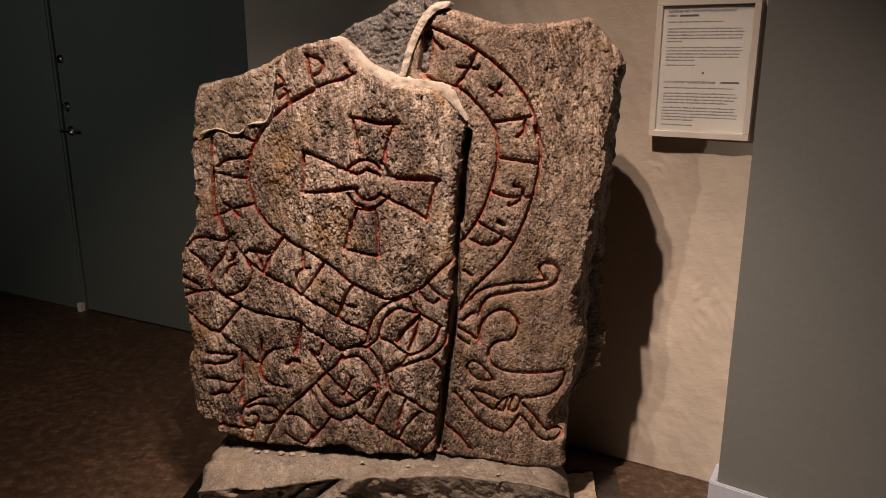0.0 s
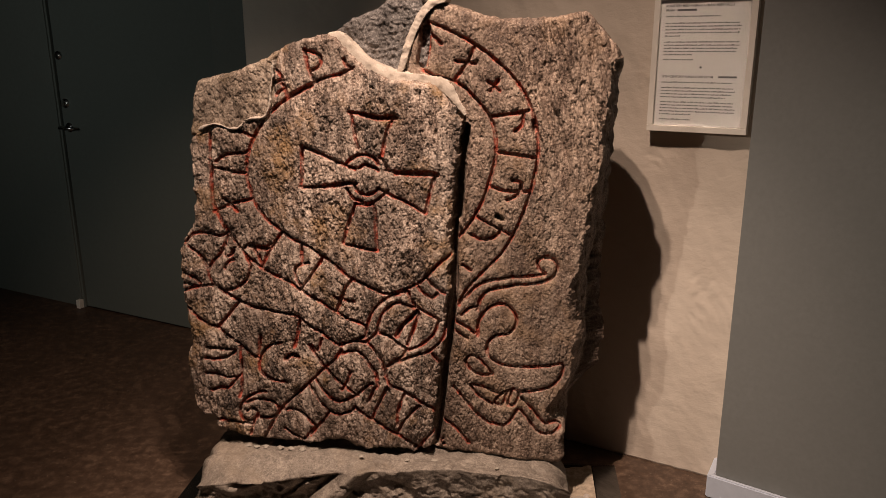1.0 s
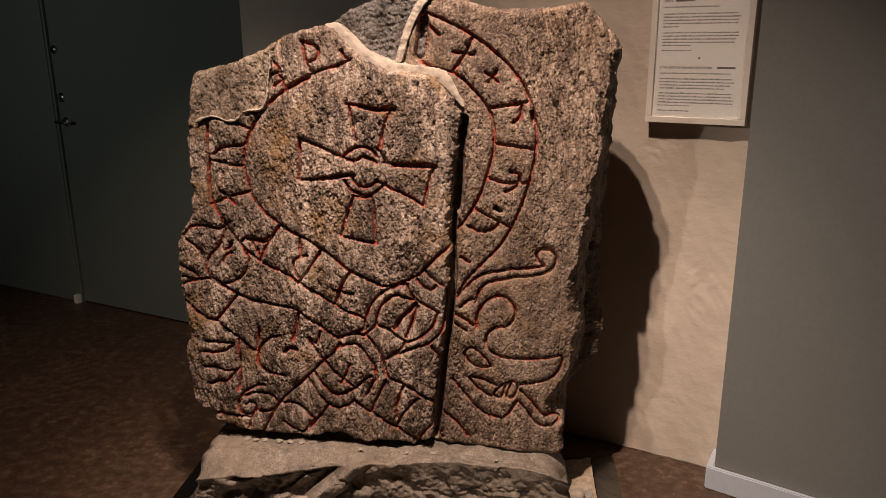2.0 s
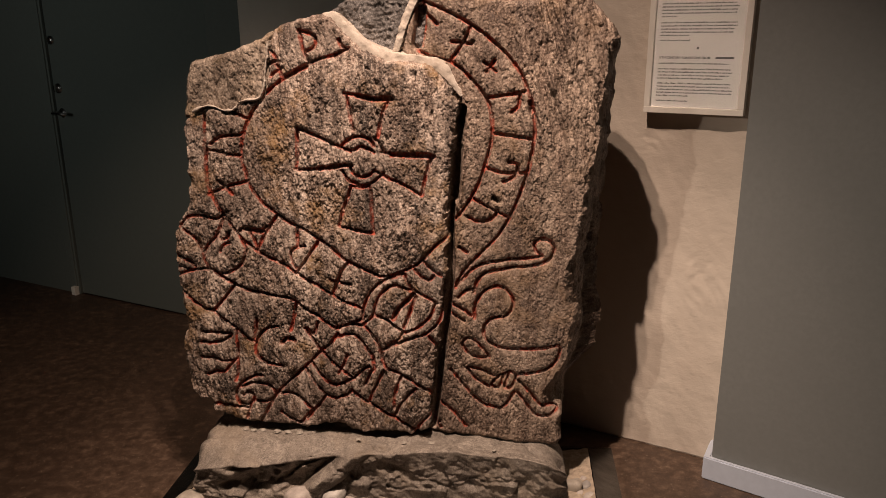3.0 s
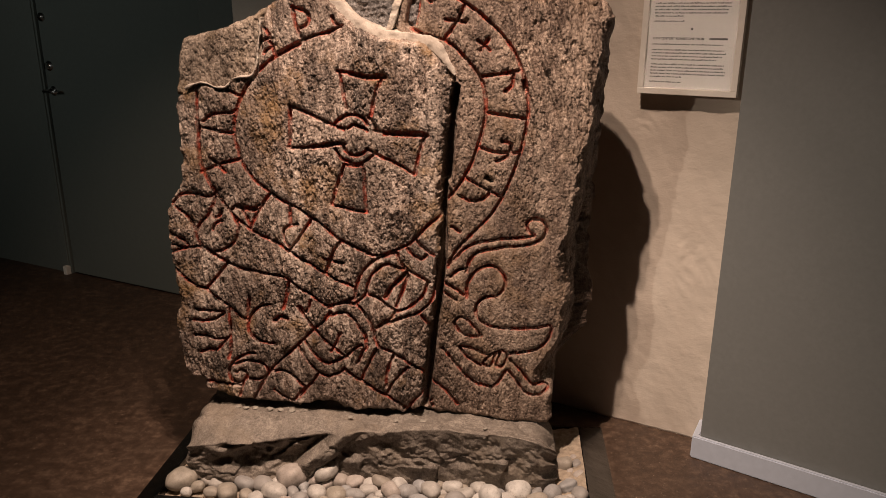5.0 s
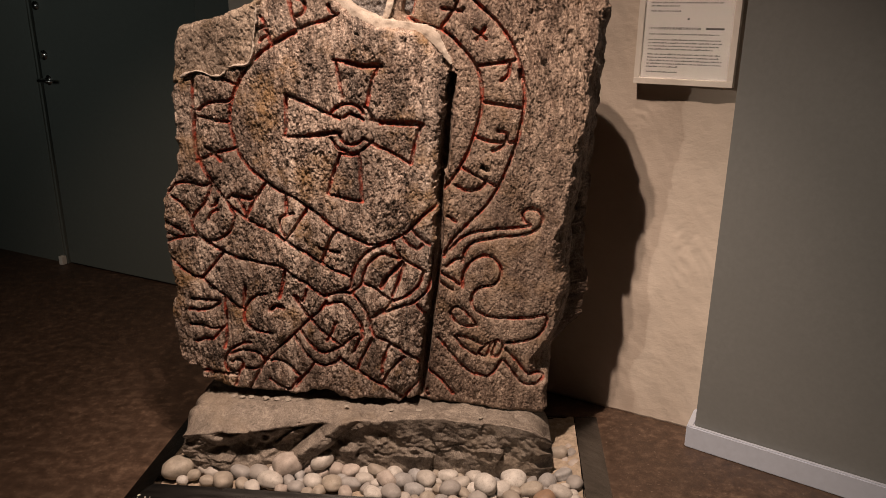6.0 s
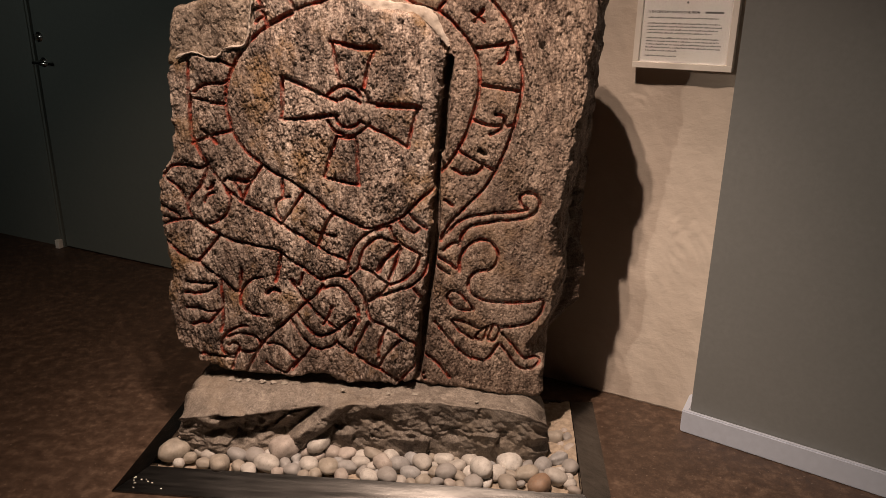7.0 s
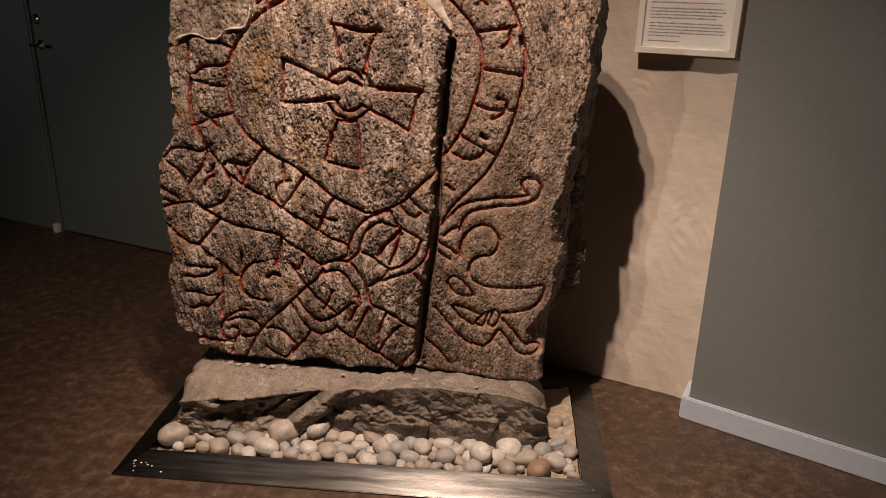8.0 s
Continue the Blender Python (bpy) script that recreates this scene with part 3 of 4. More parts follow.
cut_left([(13.0,57.9), (16.9,59.4), (20.6,59.3), (23.0,57.8), (25.1,54.5), (26.6,50.9), (26.9,48.5)])
cut_left([(13.6,55.5), (17.8,56.3), (20.8,54.3), (22.6,51.4), (24.0,49.4), (24.6,47.2)])
cut_left([(24.8,62.8), (23.6,61.5), (21.6,59.7)])
cut_left([(33.9,57.9), (32.5,55.6), (30.0,53.6), (27.3,51.5)])
cut_left([(27.3,51.5), (28.6,52.1), (31.2,53.7), (33.8,54.7)])
cut_left([(41.6,56.6), (43.3,54.4), (45.6,52.5)])
cut_left([(27.0,50.7), (27.3,47.9), (28.3,45.7), (30.5,44.5), (33.7,43.1), (37.2,40.8), (40.7,38.9), (43.3,36.6)])
cut_left([(24.1,47.8), (24.6,45.7), (24.0,44.2)])
cut_left([(7.4,59.9), (6.8,57.8), (5.5,55.9), (4.1,57.9)])
cut_left([(13.5,56.4), (11.0,53.0), (8.3,50.8), (5.5,47.8), (2.6,45.0), (-0.6,41.8), (-4.1,38.5), (-6.6,35.8), (-9.7,30.7), (-12.6,25.6)])
cut_left([(3.3,57.7), (5.4,54.6), (8.1,51.0), (10.8,47.7), (13.7,45.2), (16.3,43.0), (18.3,41.8)])
cut_left([(16.2,49.5), (14.8,46.0), (13.3,43.6)])
cut_left([(5.0,46.6), (7.0,43.3), (9.3,40.7), (11.7,39.3), (14.4,40.0), (17.7,41.7)])
cut_left([(2.6,45.0), (4.3,42.0), (6.5,38.5), (8.9,35.9), (12.1,34.9), (15.4,35.8), (17.4,37.9)])
cut_left([(17.7,41.7), (20.5,44.4), (22.8,46.0)])
cut_left([(17.2,37.9), (19.3,35.8), (22.0,33.9), (25.0,32.1), (28.1,29.9), (31.7,28.1), (34.5,26.3), (37.5,24.4)])
cut_left([(23.3,44.1), (22.2,41.2), (21.4,39.6)])
cut_left([(27.4,44.7), (25.9,41.4), (24.2,38.0), (22.7,34.3)])
cut_left([(32.8,42.7), (31.5,39.6), (30.6,35.9), (30.5,32.0)])
cut_left([(37.3,38.9), (34.6,36.1), (32.3,33.1), (30.6,29.7)])
cut_left([(42.5,31.1), (39.2,27.8), (37.0,24.3)])
cut_left([(8.5,35.1), (6.9,32.6), (4.8,30.0), (2.5,27.0)])
cut_left([(-6.4,35.6), (-2.4,35.7), (0.4,34.2), (2.9,31.6), (4.6,29.9)])
cut_left([(-5.5,29.2), (-2.9,27.1), (0.2,25.7), (1.9,27.4), (3.9,29.7)])
cut_left([(-11.2,41.8), (-14.5,40.9), (-17.4,39.2), (-19.4,36.9), (-20.0,34.1), (-19.1,31.8), (-17.1,31.1), (-15.0,32.2), (-14.4,34.2), (-15.8,35.7), (-17.6,34.7)])
cut_left([(-18.3,37.4), (-14.1,38.8), (-10.5,38.6), (-8.2,37.3), (-7.4,35.4), (-8.4,33.6), (-10.9,32.6), (-13.4,32.7)])
cut_left([(-15.7,31.6), (-16.3,29.0), (-17.0,26.7)])
cut_left([(-29.8,31.2), (-25.9,30.8), (-21.2,30.5), (-16.8,30.1)])
cut_left([(-18.7,56.4), (-18.7,51.6), (-18.9,46.8), (-19.0,43.0), (-19.8,39.4)])
cut_left([(-29.5,55.7), (-26.6,55.5), (-23.4,55.2), (-20.6,55.0)])
cut_left([(-30.0,52.1), (-26.9,51.8), (-23.2,52.6), (-20.3,54.6)])
cut_left([(-30.3,46.9), (-26.5,46.5), (-22.8,45.7), (-18.9,46.3)])
cut_left([(-28.9,41.1), (-25.9,42.1), (-23.7,42.2), (-21.7,44.0), (-19.9,46.2)])
cut_left([(-5.4,58.2), (-8.0,57.6), (-10.3,56.0), (-12.0,53.6), (-12.8,50.4), (-12.0,48.1), (-10.0,46.3), (-7.3,45.5), (-4.4,45.2)])
cut_left([(-11.9,60.4), (-12.4,56.6), (-13.1,53.4)])
cut_left([(-25.5,62.8), (-21.7,59.4), (-18.3,56.9), (-15.8,54.6), (-13.0,52.5)])
cut_left([(-36.7,70.7), (-34.2,68.6), (-31.2,65.7), (-27.8,63.1), (-25.5,62.6)])
cut_left([(-17.4,71.6), (-19.8,68.7), (-22.1,66.1), (-24.9,63.0)])
cut_left([(1.0,65.7), (0.1,61.8), (-1.2,56.9)])
cut_left([(-33.5,89.3), (-30.8,92.0), (-28.4,92.7), (-25.3,92.5), (-22.2,91.8), (-19.6,92.8)])
cut_left([(-20.1,91.5), (-20.8,89.4), (-22.6,86.2), (-25.1,83.7), (-26.6,80.8), (-26.5,78.1), (-25.2,76.4), (-23.0,75.2), (-20.5,74.9), (-17.8,75.9), (-15.3,77.8), (-13.9,80.3), (-13.4,83.0), (-14.3,85.4)])
cut_left([(-22.0,87.8), (-21.2,85.9), (-19.5,85.6), (-18.5,87.2)])
cut_left([(-18.7,84.4), (-20.4,83.5), (-21.4,81.7)])
cut_left([(-32.2,88.3), (-29.5,86.0), (-27.8,83.4), (-26.6,80.6)])
cut_left([(-35.1,80.0), (-32.2,78.8), (-29.7,76.6)])
cut_left([(-37.1,77.4), (-33.8,76.4), (-31.0,75.5)])
cut_left([(-36.6,73.8), (-32.7,75.0), (-28.5,75.9), (-24.0,75.9)])
cut_left([(18.6,128.5), (22.1,128.1), (26.1,127.3), (31.2,127.5)])
cut_left([(19.1,127.9), (19.6,124.5), (20.0,121.3), (20.5,118.3)])
cut_left([(30.7,126.6), (29.4,123.8), (28.4,120.6), (27.5,116.5)])
cut_left([(16.8,113.7), (18.8,115.5), (21.1,116.5), (23.6,116.3), (25.3,115.3), (26.3,113.9)])
cut_left([(20.8,112.7), (22.5,113.7), (24.6,113.0), (26.2,112.1)])
cut_left([(26.8,115.8), (28.2,114.1), (29.0,112.1)])
cut_left([(4.3,118.9), (7.1,117.8), (11.1,116.1), (14.3,114.4), (17.1,113.4), (19.7,112.5)])
cut_left([(4.3,118.9), (4.1,115.5), (4.1,112.3), (3.5,107.1)])
cut_left([(3.2,107.0), (6.5,106.9), (9.9,107.3), (14.1,107.8), (17.4,108.4), (19.6,108.1)])
cut_left([(19.2,107.9), (20.1,106.0), (22.3,105.0), (24.4,105.4), (26.3,106.9)])
cut_left([(16.9,106.9), (18.4,104.3), (20.9,103.0), (23.3,102.4), (25.7,103.4), (28.7,106.1)])
cut_left([(28.5,112.0), (31.4,111.9), (36.3,111.8), (41.1,111.8), (43.1,111.4)])
cut_left([(42.7,110.9), (41.6,107.2), (40.6,103.4), (39.9,99.9)])
cut_left([(26.1,106.9), (28.9,105.3), (32.1,104.0), (35.4,102.5), (39.7,99.9)])
cut_left([(19.4,102.3), (17.9,98.4), (16.4,94.2), (15.2,90.2)])
cut_left([(24.7,102.4), (25.1,98.6), (25.1,94.4), (25.5,88.3)])
cut_left([(15.2,90.2), (18.4,89.6), (21.8,88.7), (25.5,88.3)])
cut_left([(19.4,102.3), (22.2,102.0), (24.7,102.4)])
cut_left([(37.1,69.9), (34.7,67.3), (32.3,64.9), (30.7,61.8)], 0.0060, 0.016)
cut_left([(2.0,133.0), (4.6,134.4), (7.8,135.9)], 0.0060, 0.016)
cut_left([(10.4,107.3), (14.1,107.8), (17.6,108.4)], 0.0060, 0.016)
cut_left([(22.1,127.9), (26.1,127.0), (31.6,127.1)], 0.0060, 0.016)
cut_left([(31.4,111.4), (36.3,111.3), (43.1,111.1)], 0.0060, 0.016)
cut_left([(-4.2,52.9), (-2.3,54.3), (-0.2,53.6)], 0.0060, 0.016)
cut_left([(-13.3,88.9), (-10.6,88.3), (-7.8,88.2)], 0.0060, 0.016)
cut_right([(40.6,152.9), (46.5,150.4), (53.5,146.7), (60.6,141.4), (66.2,135.4), (69.4,129.2), (71.2,122.2), (71.4,115.9), (70.1,107.8), (67.9,100.3), (65.2,93.6), (61.7,87.5), (56.8,82.1), (52.7,77.6), (49.3,72.2)])
cut_right([(38.7,140.1), (42.6,138.3), (48.2,136.8), (52.9,133.0), (57.4,127.6), (59.4,122.1), (59.5,115.7), (58.0,109.2), (55.7,102.5), (52.5,96.6), (49.2,92.3)])
cut_right([(40.6,152.9), (40.9,146.7), (40.0,141.4)])
cut_right([(53.5,146.7), (51.3,142.1), (47.8,137.3)])
cut_right([(48.1,142.4), (53.6,141.7)])
cut_right([(57.1,136.8), (60.4,134.3)])
cut_right([(59.9,137.3), (57.9,134.2)])
cut_right([(58.5,127.3), (64.0,128.1), (69.5,129.1)])
cut_right([(67.1,128.4), (66.9,125.3), (64.9,123.3)])
cut_right([(59.8,117.3), (65.9,116.6), (71.0,115.9)])
cut_right([(57.7,107.5), (62.1,106.3), (66.1,106.1)])
cut_right([(64.5,109.3), (67.0,108.5), (66.2,105.2), (63.0,103.5)])
cut_right([(54.6,98.3), (59.1,95.9), (64.9,93.0)])
cut_right([(52.5,93.2), (55.8,91.6), (59.9,92.6), (61.5,95.1)])
cut_right([(50.4,83.7), (52.8,82.0)])
cut_right([(41.1,149.7), (42.8,148.2), (43.9,147.0)])
cut_right([(49.3,71.3), (53.2,75.9), (57.2,78.7), (63.5,80.1), (70.9,80.9), (74.7,81.7), (73.0,83.0), (72.4,85.2), (74.5,87.0), (77.3,86.2)])
cut_right([(54.9,69.7), (55.7,73.3), (58.6,76.1), (65.2,77.7), (73.5,78.9), (77.2,81.1), (78.2,84.0), (77.0,86.2), (74.5,86.5)])
cut_right([(50.2,68.2), (52.7,70.3), (55.3,70.6)])
cut_right([(55.0,61.5), (55.3,66.1), (57.8,70.2), (62.0,72.1), (65.4,70.1), (66.7,66.6), (64.7,62.9), (60.5,61.8), (58.0,58.9), (58.6,55.2), (62.4,52.6), (69.3,52.0), (76.0,52.7), (80.6,53.5), (80.9,50.8), (78.8,46.9), (74.6,44.8), (67.8,43.5)])
cut_right([(48.2,66.2), (51.9,64.1), (54.0,62.4)])
cut_right([(48.2,63.1), (52.0,60.5)])
cut_right([(51.2,53.0), (52.9,55.0), (55.5,54.2), (59.5,49.3), (55.5,49.1), (52.9,50.5), (51.2,53.0)])
cut_right([(47.7,44.4), (52.2,38.9), (57.5,33.4), (62.8,32.3), (65.4,33.8), (67.9,37.8), (70.6,35.1), (74.2,30.4), (78.6,30.1), (80.8,32.2), (79.3,33.3), (75.8,33.8), (72.2,38.1), (68.7,41.7)])
cut_right([(44.2,33.6), (48.7,29.9), (52.6,25.2)])
cut_right([(42.4,24.6), (44.2,26.3)])
cut_right([(41.5,26.5), (44.6,24.3)])
cut_right([(53.1,45.3), (57.3,44.6), (62.2,42.9), (66.1,44.6)])
cut_right([(53.1,44.9), (55.4,41.8), (59.8,39.1)])
cut_right([(63.0,42.9), (61.3,41.3), (60.5,39.8), (62.2,38.9), (63.6,40.5), (64.1,42.8)])
cut_right([(65.9,44.0), (65.1,41.5), (64.5,39.4), (66.2,39.1), (67.7,41.7), (67.7,43.9), (66.1,44.6)])
cut_right([(62.1,106.3), (66.2,106.1), (69.4,106.3)])
cut_right([(60.3,98.7), (61.6,98.0)], 0.0065, 0.016, 0.006, 0.0)
cut_right([(70.1,126.1), (70.6,123.5)], 0.0065, 0.016, 0.006, 0.0)

def build_runestone():
    stone = empty("runestone", (0, 0, 0))
    s = main_slab
    x, z = s.x, s.z
    cut_left([(16.1, 139.1), (15.5, 125.2), (15.5, 114.8)], 0.0022, 0.005, 0.001, 0.0)
    relief = 0.0045 * rough(x, z, 0.16, 1, 2) + 0.0026 * rough(x, z * 0.6, 0.045, 2, 2, 0.5) + 0.0012 * rough(x, z * 0.5, 0.012, 3, 3, 0.65) - 0.0030 * (1 - np.abs(rough(x + z * 0.05, z * 0.33, 0.020, 4, 3, 0.55))) ** 3
    left_side = np.clip((0.0 - x) / 0.3, 0, 1)
    relief += 0.003 * left_side * rough(x, z, 0.03, 41, 3)
    harsh = np.clip(0.55 + 0.9 * rough(x, z * 0.6, 0.11, 43, 2), 0.12, 1.3)
    relief += harsh * (0.0017 * rough(x, z * 0.5, 0.0065, 44, 2, 0.6) - 0.0018 * (1 - np.abs(rough(x, z * 0.7, 0.013, 45, 2, 0.5))) ** 4)
    relief += 0.0022 * rough(x + z * 0.06, z * 0.20, 0.009, 6, 2, 0.6) + 0.0009 * rough(x, z, 0.0046, 46, 1)
    relief -= 0.005 * np.clip(rough(x, z * 0.4, 0.05, 8, 4, 0.7) - 0.55, 0, 0.6)
    edge = np.clip(1 - s.rim / (0.016 + 0.008 * rough(x, z, 0.05, 7, 2)), 0, 1)
    relief -= 0.016 * edge ** 2
    s.build("main_fragment", relief, GREY_STONE, stone, "grey-brown carved gneiss fragment with red-painted cross and bands")
    s = side_slab
    x, z = s.x, s.z
    cut_right([(50.8, 123.9), (49.9, 118.0), (49.4, 112.3), (49.0, 104.1), (48.5, 98.3)], 0.0125, 0.075, 0.003, 0.0)
    cut_right([(48.2, 96.6), (47.7, 87.1), (48.1, 78.4), (47.4, 68.6), (46.6, 60.3), (45.2, 51.0), (44.3, 41.4), (43.4, 32.6), (42.3, 24.6)], 0.0085, 0.060, 0.003, 0.0)
    cut_right([(39.8, 151.0), (39.3, 146.0), (38.6, 141.6)], 0.012, 0.045, 0.004, 0.0)
    relief = 0.0035 * rough(x, z, 0.2, 61, 2) + 0.0022 * rough(x * 1.5 + z * 0.12, z * 0.35, 0.035, 62, 2, 0.5) + 0.0012 * rough(x, z * 0.6, 0.011, 63, 2, 0.6) - 0.0030 * (1 - np.abs(rough(x + z * 0.12, z * 0.18, 0.018, 65, 3, 0.55))) ** 3
    harsh = np.clip(0.45 + 0.9 * rough(x, z * 0.4, 0.12, 47, 2), 0.10, 1.2)
    relief += harsh * (0.0017 * rough(x, z * 0.45, 0.0065, 48, 2, 0.6) - 0.0020 * (1 - np.abs(rough(x, z * 0.5, 0.013, 49, 2, 0.5))) ** 4)
    upper = np.clip((z - 0.85) / 0.4, 0, 1) * np.clip((x - 0.6) / 0.15, 0, 1)
    relief += 0.0009 * rough(x, z, 0.0046, 50, 1) + 0.0100 * upper * rough(x * 1.5 + z * 0.45, z * 0.22, 0.036, 64, 4, 0.6)
    edge = np.clip(1 - s.rim / (0.018 + 0.008 * rough(x, z, 0.05, 67, 2)), 0, 1)
    relief -= 0.016 * edge ** 2
    chip = np.clip(1 - s.rim / np.clip(0.052 + 0.016 * rough(x, z, 0.12, 68, 3), 0.014, 1), 0, 1) * (x > 0.74) * np.clip((1.43 - z) / 0.06, 0, 1) * np.clip((z - 0.30) / 0.08, 0, 1)
    relief -= 0.10 * chip ** 1.2
    s.build("side_fragment", relief, BROWN_STONE, stone, "brown gneiss fragment carved with a red-painted serpent head")
    s = Slab(OUT_CORNER, 2.342, 0.14, 0.0016, 0.003, 71)
    relief = 0.004 * rough(s.x, s.z * 0.6, 0.05, 72, 3) + 0.0022 * rough(s.x, s.z * 0.6, 0.010, 73, 3, 0.6) - 0.003 * (1 - np.abs(rough(s.x, s.z * 0.6, 0.014, 74, 2))) ** 4 - 0.012 * np.clip(1 - s.rim / 0.014, 0, 1) ** 2
    s.build("corner_fragment", relief, PINK_STONE, stone, "uncarved pinkish-brown gneiss corner fragment")
    s = Slab(OUT_INFILL, 2.400, 0.10, 0.0018, 0.006, 81)
    relief = 0.005 * rough(s.x, s.z, 0.04, 82, 3) + 0.0032 * rough(s.x, s.z, 0.010, 83, 2) - 0.015 * np.clip(1 - s.rim / 0.016, 0, 1) ** 2
    s.build("infill_stone", relief, INFILL, stone, "dark grey granite infill stone")
    s = Slab(OUT_MORTAR, 2.352, 0.10, 0.0017, 0.0016, 91)
    relief = 0.0035 * np.clip(s.rim / 0.012, 0, 1) ** 0.5 + 0.0018 * rough(s.x, s.z, 0.025, 92, 2)
    relief -= np.clip(0.30 * (s.x - 0.44), 0, 0.013)
    s.build("mortar", relief, MORTAR, stone, "pale lime mortar joint")
    s = Slab(OUT_MORTAR_EDGE, 2.3625, 0.10, 0.0017, 0.0016, 95)
    relief = 0.002 * np.clip(s.rim / 0.010, 0, 1) + 0.0026 * rough(s.x, s.z, 0.02, 96, 3)
    s.build("mortar", relief, MORTAR, stone, "pale lime mortar along the break")
    s = Slab(OUT_CHIP, 2.385, 0.06, 0.0026, 0.003, 97)
    relief = 0.006 * np.clip(s.rim / 0.015, 0, 1) ** 0.5 + 0.003 * rough(s.x, s.z, 0.015, 98, 3)
    s.build("infill_stone", relief, INFILL, stone, "small dark infill stone")
    path = curve_through([(-2.5, 143.4), (-3.2, 137.4), (-4.4, 129.8), (-6.2, 126.8), (-9.6, 126.6), (-11.9, 125.9), (-14.1, 123.8), (-16.8, 123.6), (-19.2, 124.6), (-23.0, 124.5), (-25.9, 123.4)], 0.004)
    k = np.arange(len(path))
    half = 0.0032 + 0.0022 * grain(k * 0.004, k * 0.0, 0.022, 4) + 0.0012 * grain(k * 0.004, k * 0.0, 0.009, 6)
    tangent = np.gradient(path, axis=0)
    side = np.stack([-tangent[:, 1], tangent[:, 0]], -1) / np.linalg.norm(tangent, axis=1)[:, None] * half[:, None]
    s = Slab(np.concatenate([path + side, (path - side)[::-1]]) * 100, 2.3305, 0.05, 0.0013, 0.0022, 101)
    relief = 0.0035 * np.clip(s.rim / 0.004, 0, 1) ** 0.6 + 0.0014 * rough(s.x, s.z, 0.014, 102, 3)
    s.build("mortar", relief, MORTAR, stone, "thin pale mortar joint")
    return tagged(stone, "broken carved runestone with red-painted serpent bands and a cross", "runestone")


build_runestone()


# ---- block under the stone ----
def build_block():
    n, m = 420, 150
    u = np.linspace(0, 1, n)
    x = -0.305 + 1.14 * u
    front = np.interp(u, [0, 0.1, 0.22, 0.32, 0.45, 0.55, 0.66, 0.85, 1], [2.180, 2.180, 2.200, 2.225, 2.262, 2.262, 2.290, 2.285, 2.275])
    high = np.interp(u, [0, 0.1, 0.3, 0.45, 0.6, 0.75, 0.9, 1], [0.170, 0.178, 0.190, 0.200, 0.206, 0.204, 0.196, 0.182])
    back = np.interp(u, [0, 0.3, 0.6, 0.9, 1], [0.218, 0.226, 0.218, 0.202, 0.186])
    foot = np.interp(u, [0, 0.12, 0.3, 0.42, 0.55, 0.7, 1], [2.182, 2.196, 2.200, 2.198, 2.192, 2.195, 2.205])
    near = np.minimum(front, 2.238)
    high, front = high + (front - near) * 0.60, near
    foot = front + 0.006
    tip = np.clip(1 - (1 - u) / 0.07, 0, 1) ** 2
    tail = np.clip(1 - u / 0.03, 0, 1) ** 2
    front, foot = front + 0.050 * tip + 0.02 * tail, foot + 0.05 * tip + 0.02 * tail
    high, back = high - 0.050 * tip - 0.012 * tail, back - 0.045 * tip - 0.012 * tail
    v = np.linspace(0, 1, m)
    rows = []
    for t in v:
        if t < 0.5:
            s = t / 0.5
            rows.append(np.stack([x, foot + (front - foot) * s ** 1.2, 0.004 + (high - 0.004) * s], -1))
        elif t < 0.9:
            s = (t - 0.5) / 0.4
            rows.append(np.stack([x, front + (2.47 - front) * s, high + (back - high) * np.minimum(1, s * 3.2)], -1))
        else:
            s = (t - 0.9) / 0.1
            rows.append(np.stack([x, np.full(n, 2.47), back * (1 - s) + 0.004 * s], -1))
    p = np.array(rows)
    uu, vv = np.meshgrid(u * 1.14, v * 0.55)
    face = np.clip(1 - np.abs(v - 0.27) / 0.25, 0, 1)[:, None]
    wu, wv = uu + 0.018 * rough(uu, vv, 0.09, 5, 3), vv + 0.018 * rough(uu, vv, 0.09, 6, 3)
    rng = np.random.RandomState(8)
    near, second, plane = np.full(uu.shape, 9.0), np.full(uu.shape, 9.0), np.zeros(uu.shape)
    for _ in range(30):
        cu, cv = rng.uniform(0, 1.14), rng.uniform(0, 0.30)
        au, av, lift = rng.uniform(-0.28, 0.28), rng.uniform(-0.14, 0.20), rng.uniform(-0.006, 0.006)
        d = np.hypot((wu - cu) * 0.8, (wv - cv) * 1.2)
        closer = d < near
        plane = np.where(closer, lift + au * (uu - cu) + av * (vv - cv), plane)
        near = np.minimum(near, d)
    push = face ** 0.5 * (0.65 * plane + 0.007 * rough(uu, vv, 0.05, 7, 3) + 0.0016 * rough(uu, vv, 0.012, 9, 3) - 0.0045 * (1 - np.abs(rough(uu + 0.4 * vv, vv, 0.055, 10, 3, 0.55))) ** 5)
    ridge = np.clip(1 - np.abs(uu - (0.29 + 0.75 * vv) - 0.01 * rough(uu, vv, 0.06, 12, 2)) / 0.055, 0, 1) * face ** 0.5
    push = push + 0.030 * np.minimum(1, ridge * 2.2)
    push = push - 0.030 * face * np.exp(-((uu - 0.16) / 0.07) ** 2) * np.exp(-((vv - 0.18) / 0.05) ** 2)
    for cu, cv, size, deep in ((0.135, 0.255, 0.014, 0.035), (0.170, 0.258, 0.010, 0.03), (0.11, 0.16, 0.020, 0.03), (0.62, 0.20, 0.03, 0.02), (0.86, 0.15, 0.03, 0.02)):
        push = push - deep * np.exp(-(((uu - cu) / (size * 1.5)) ** 2 + ((vv - cv) / size) ** 2))
    crest = 0.29 + 0.75 * vv
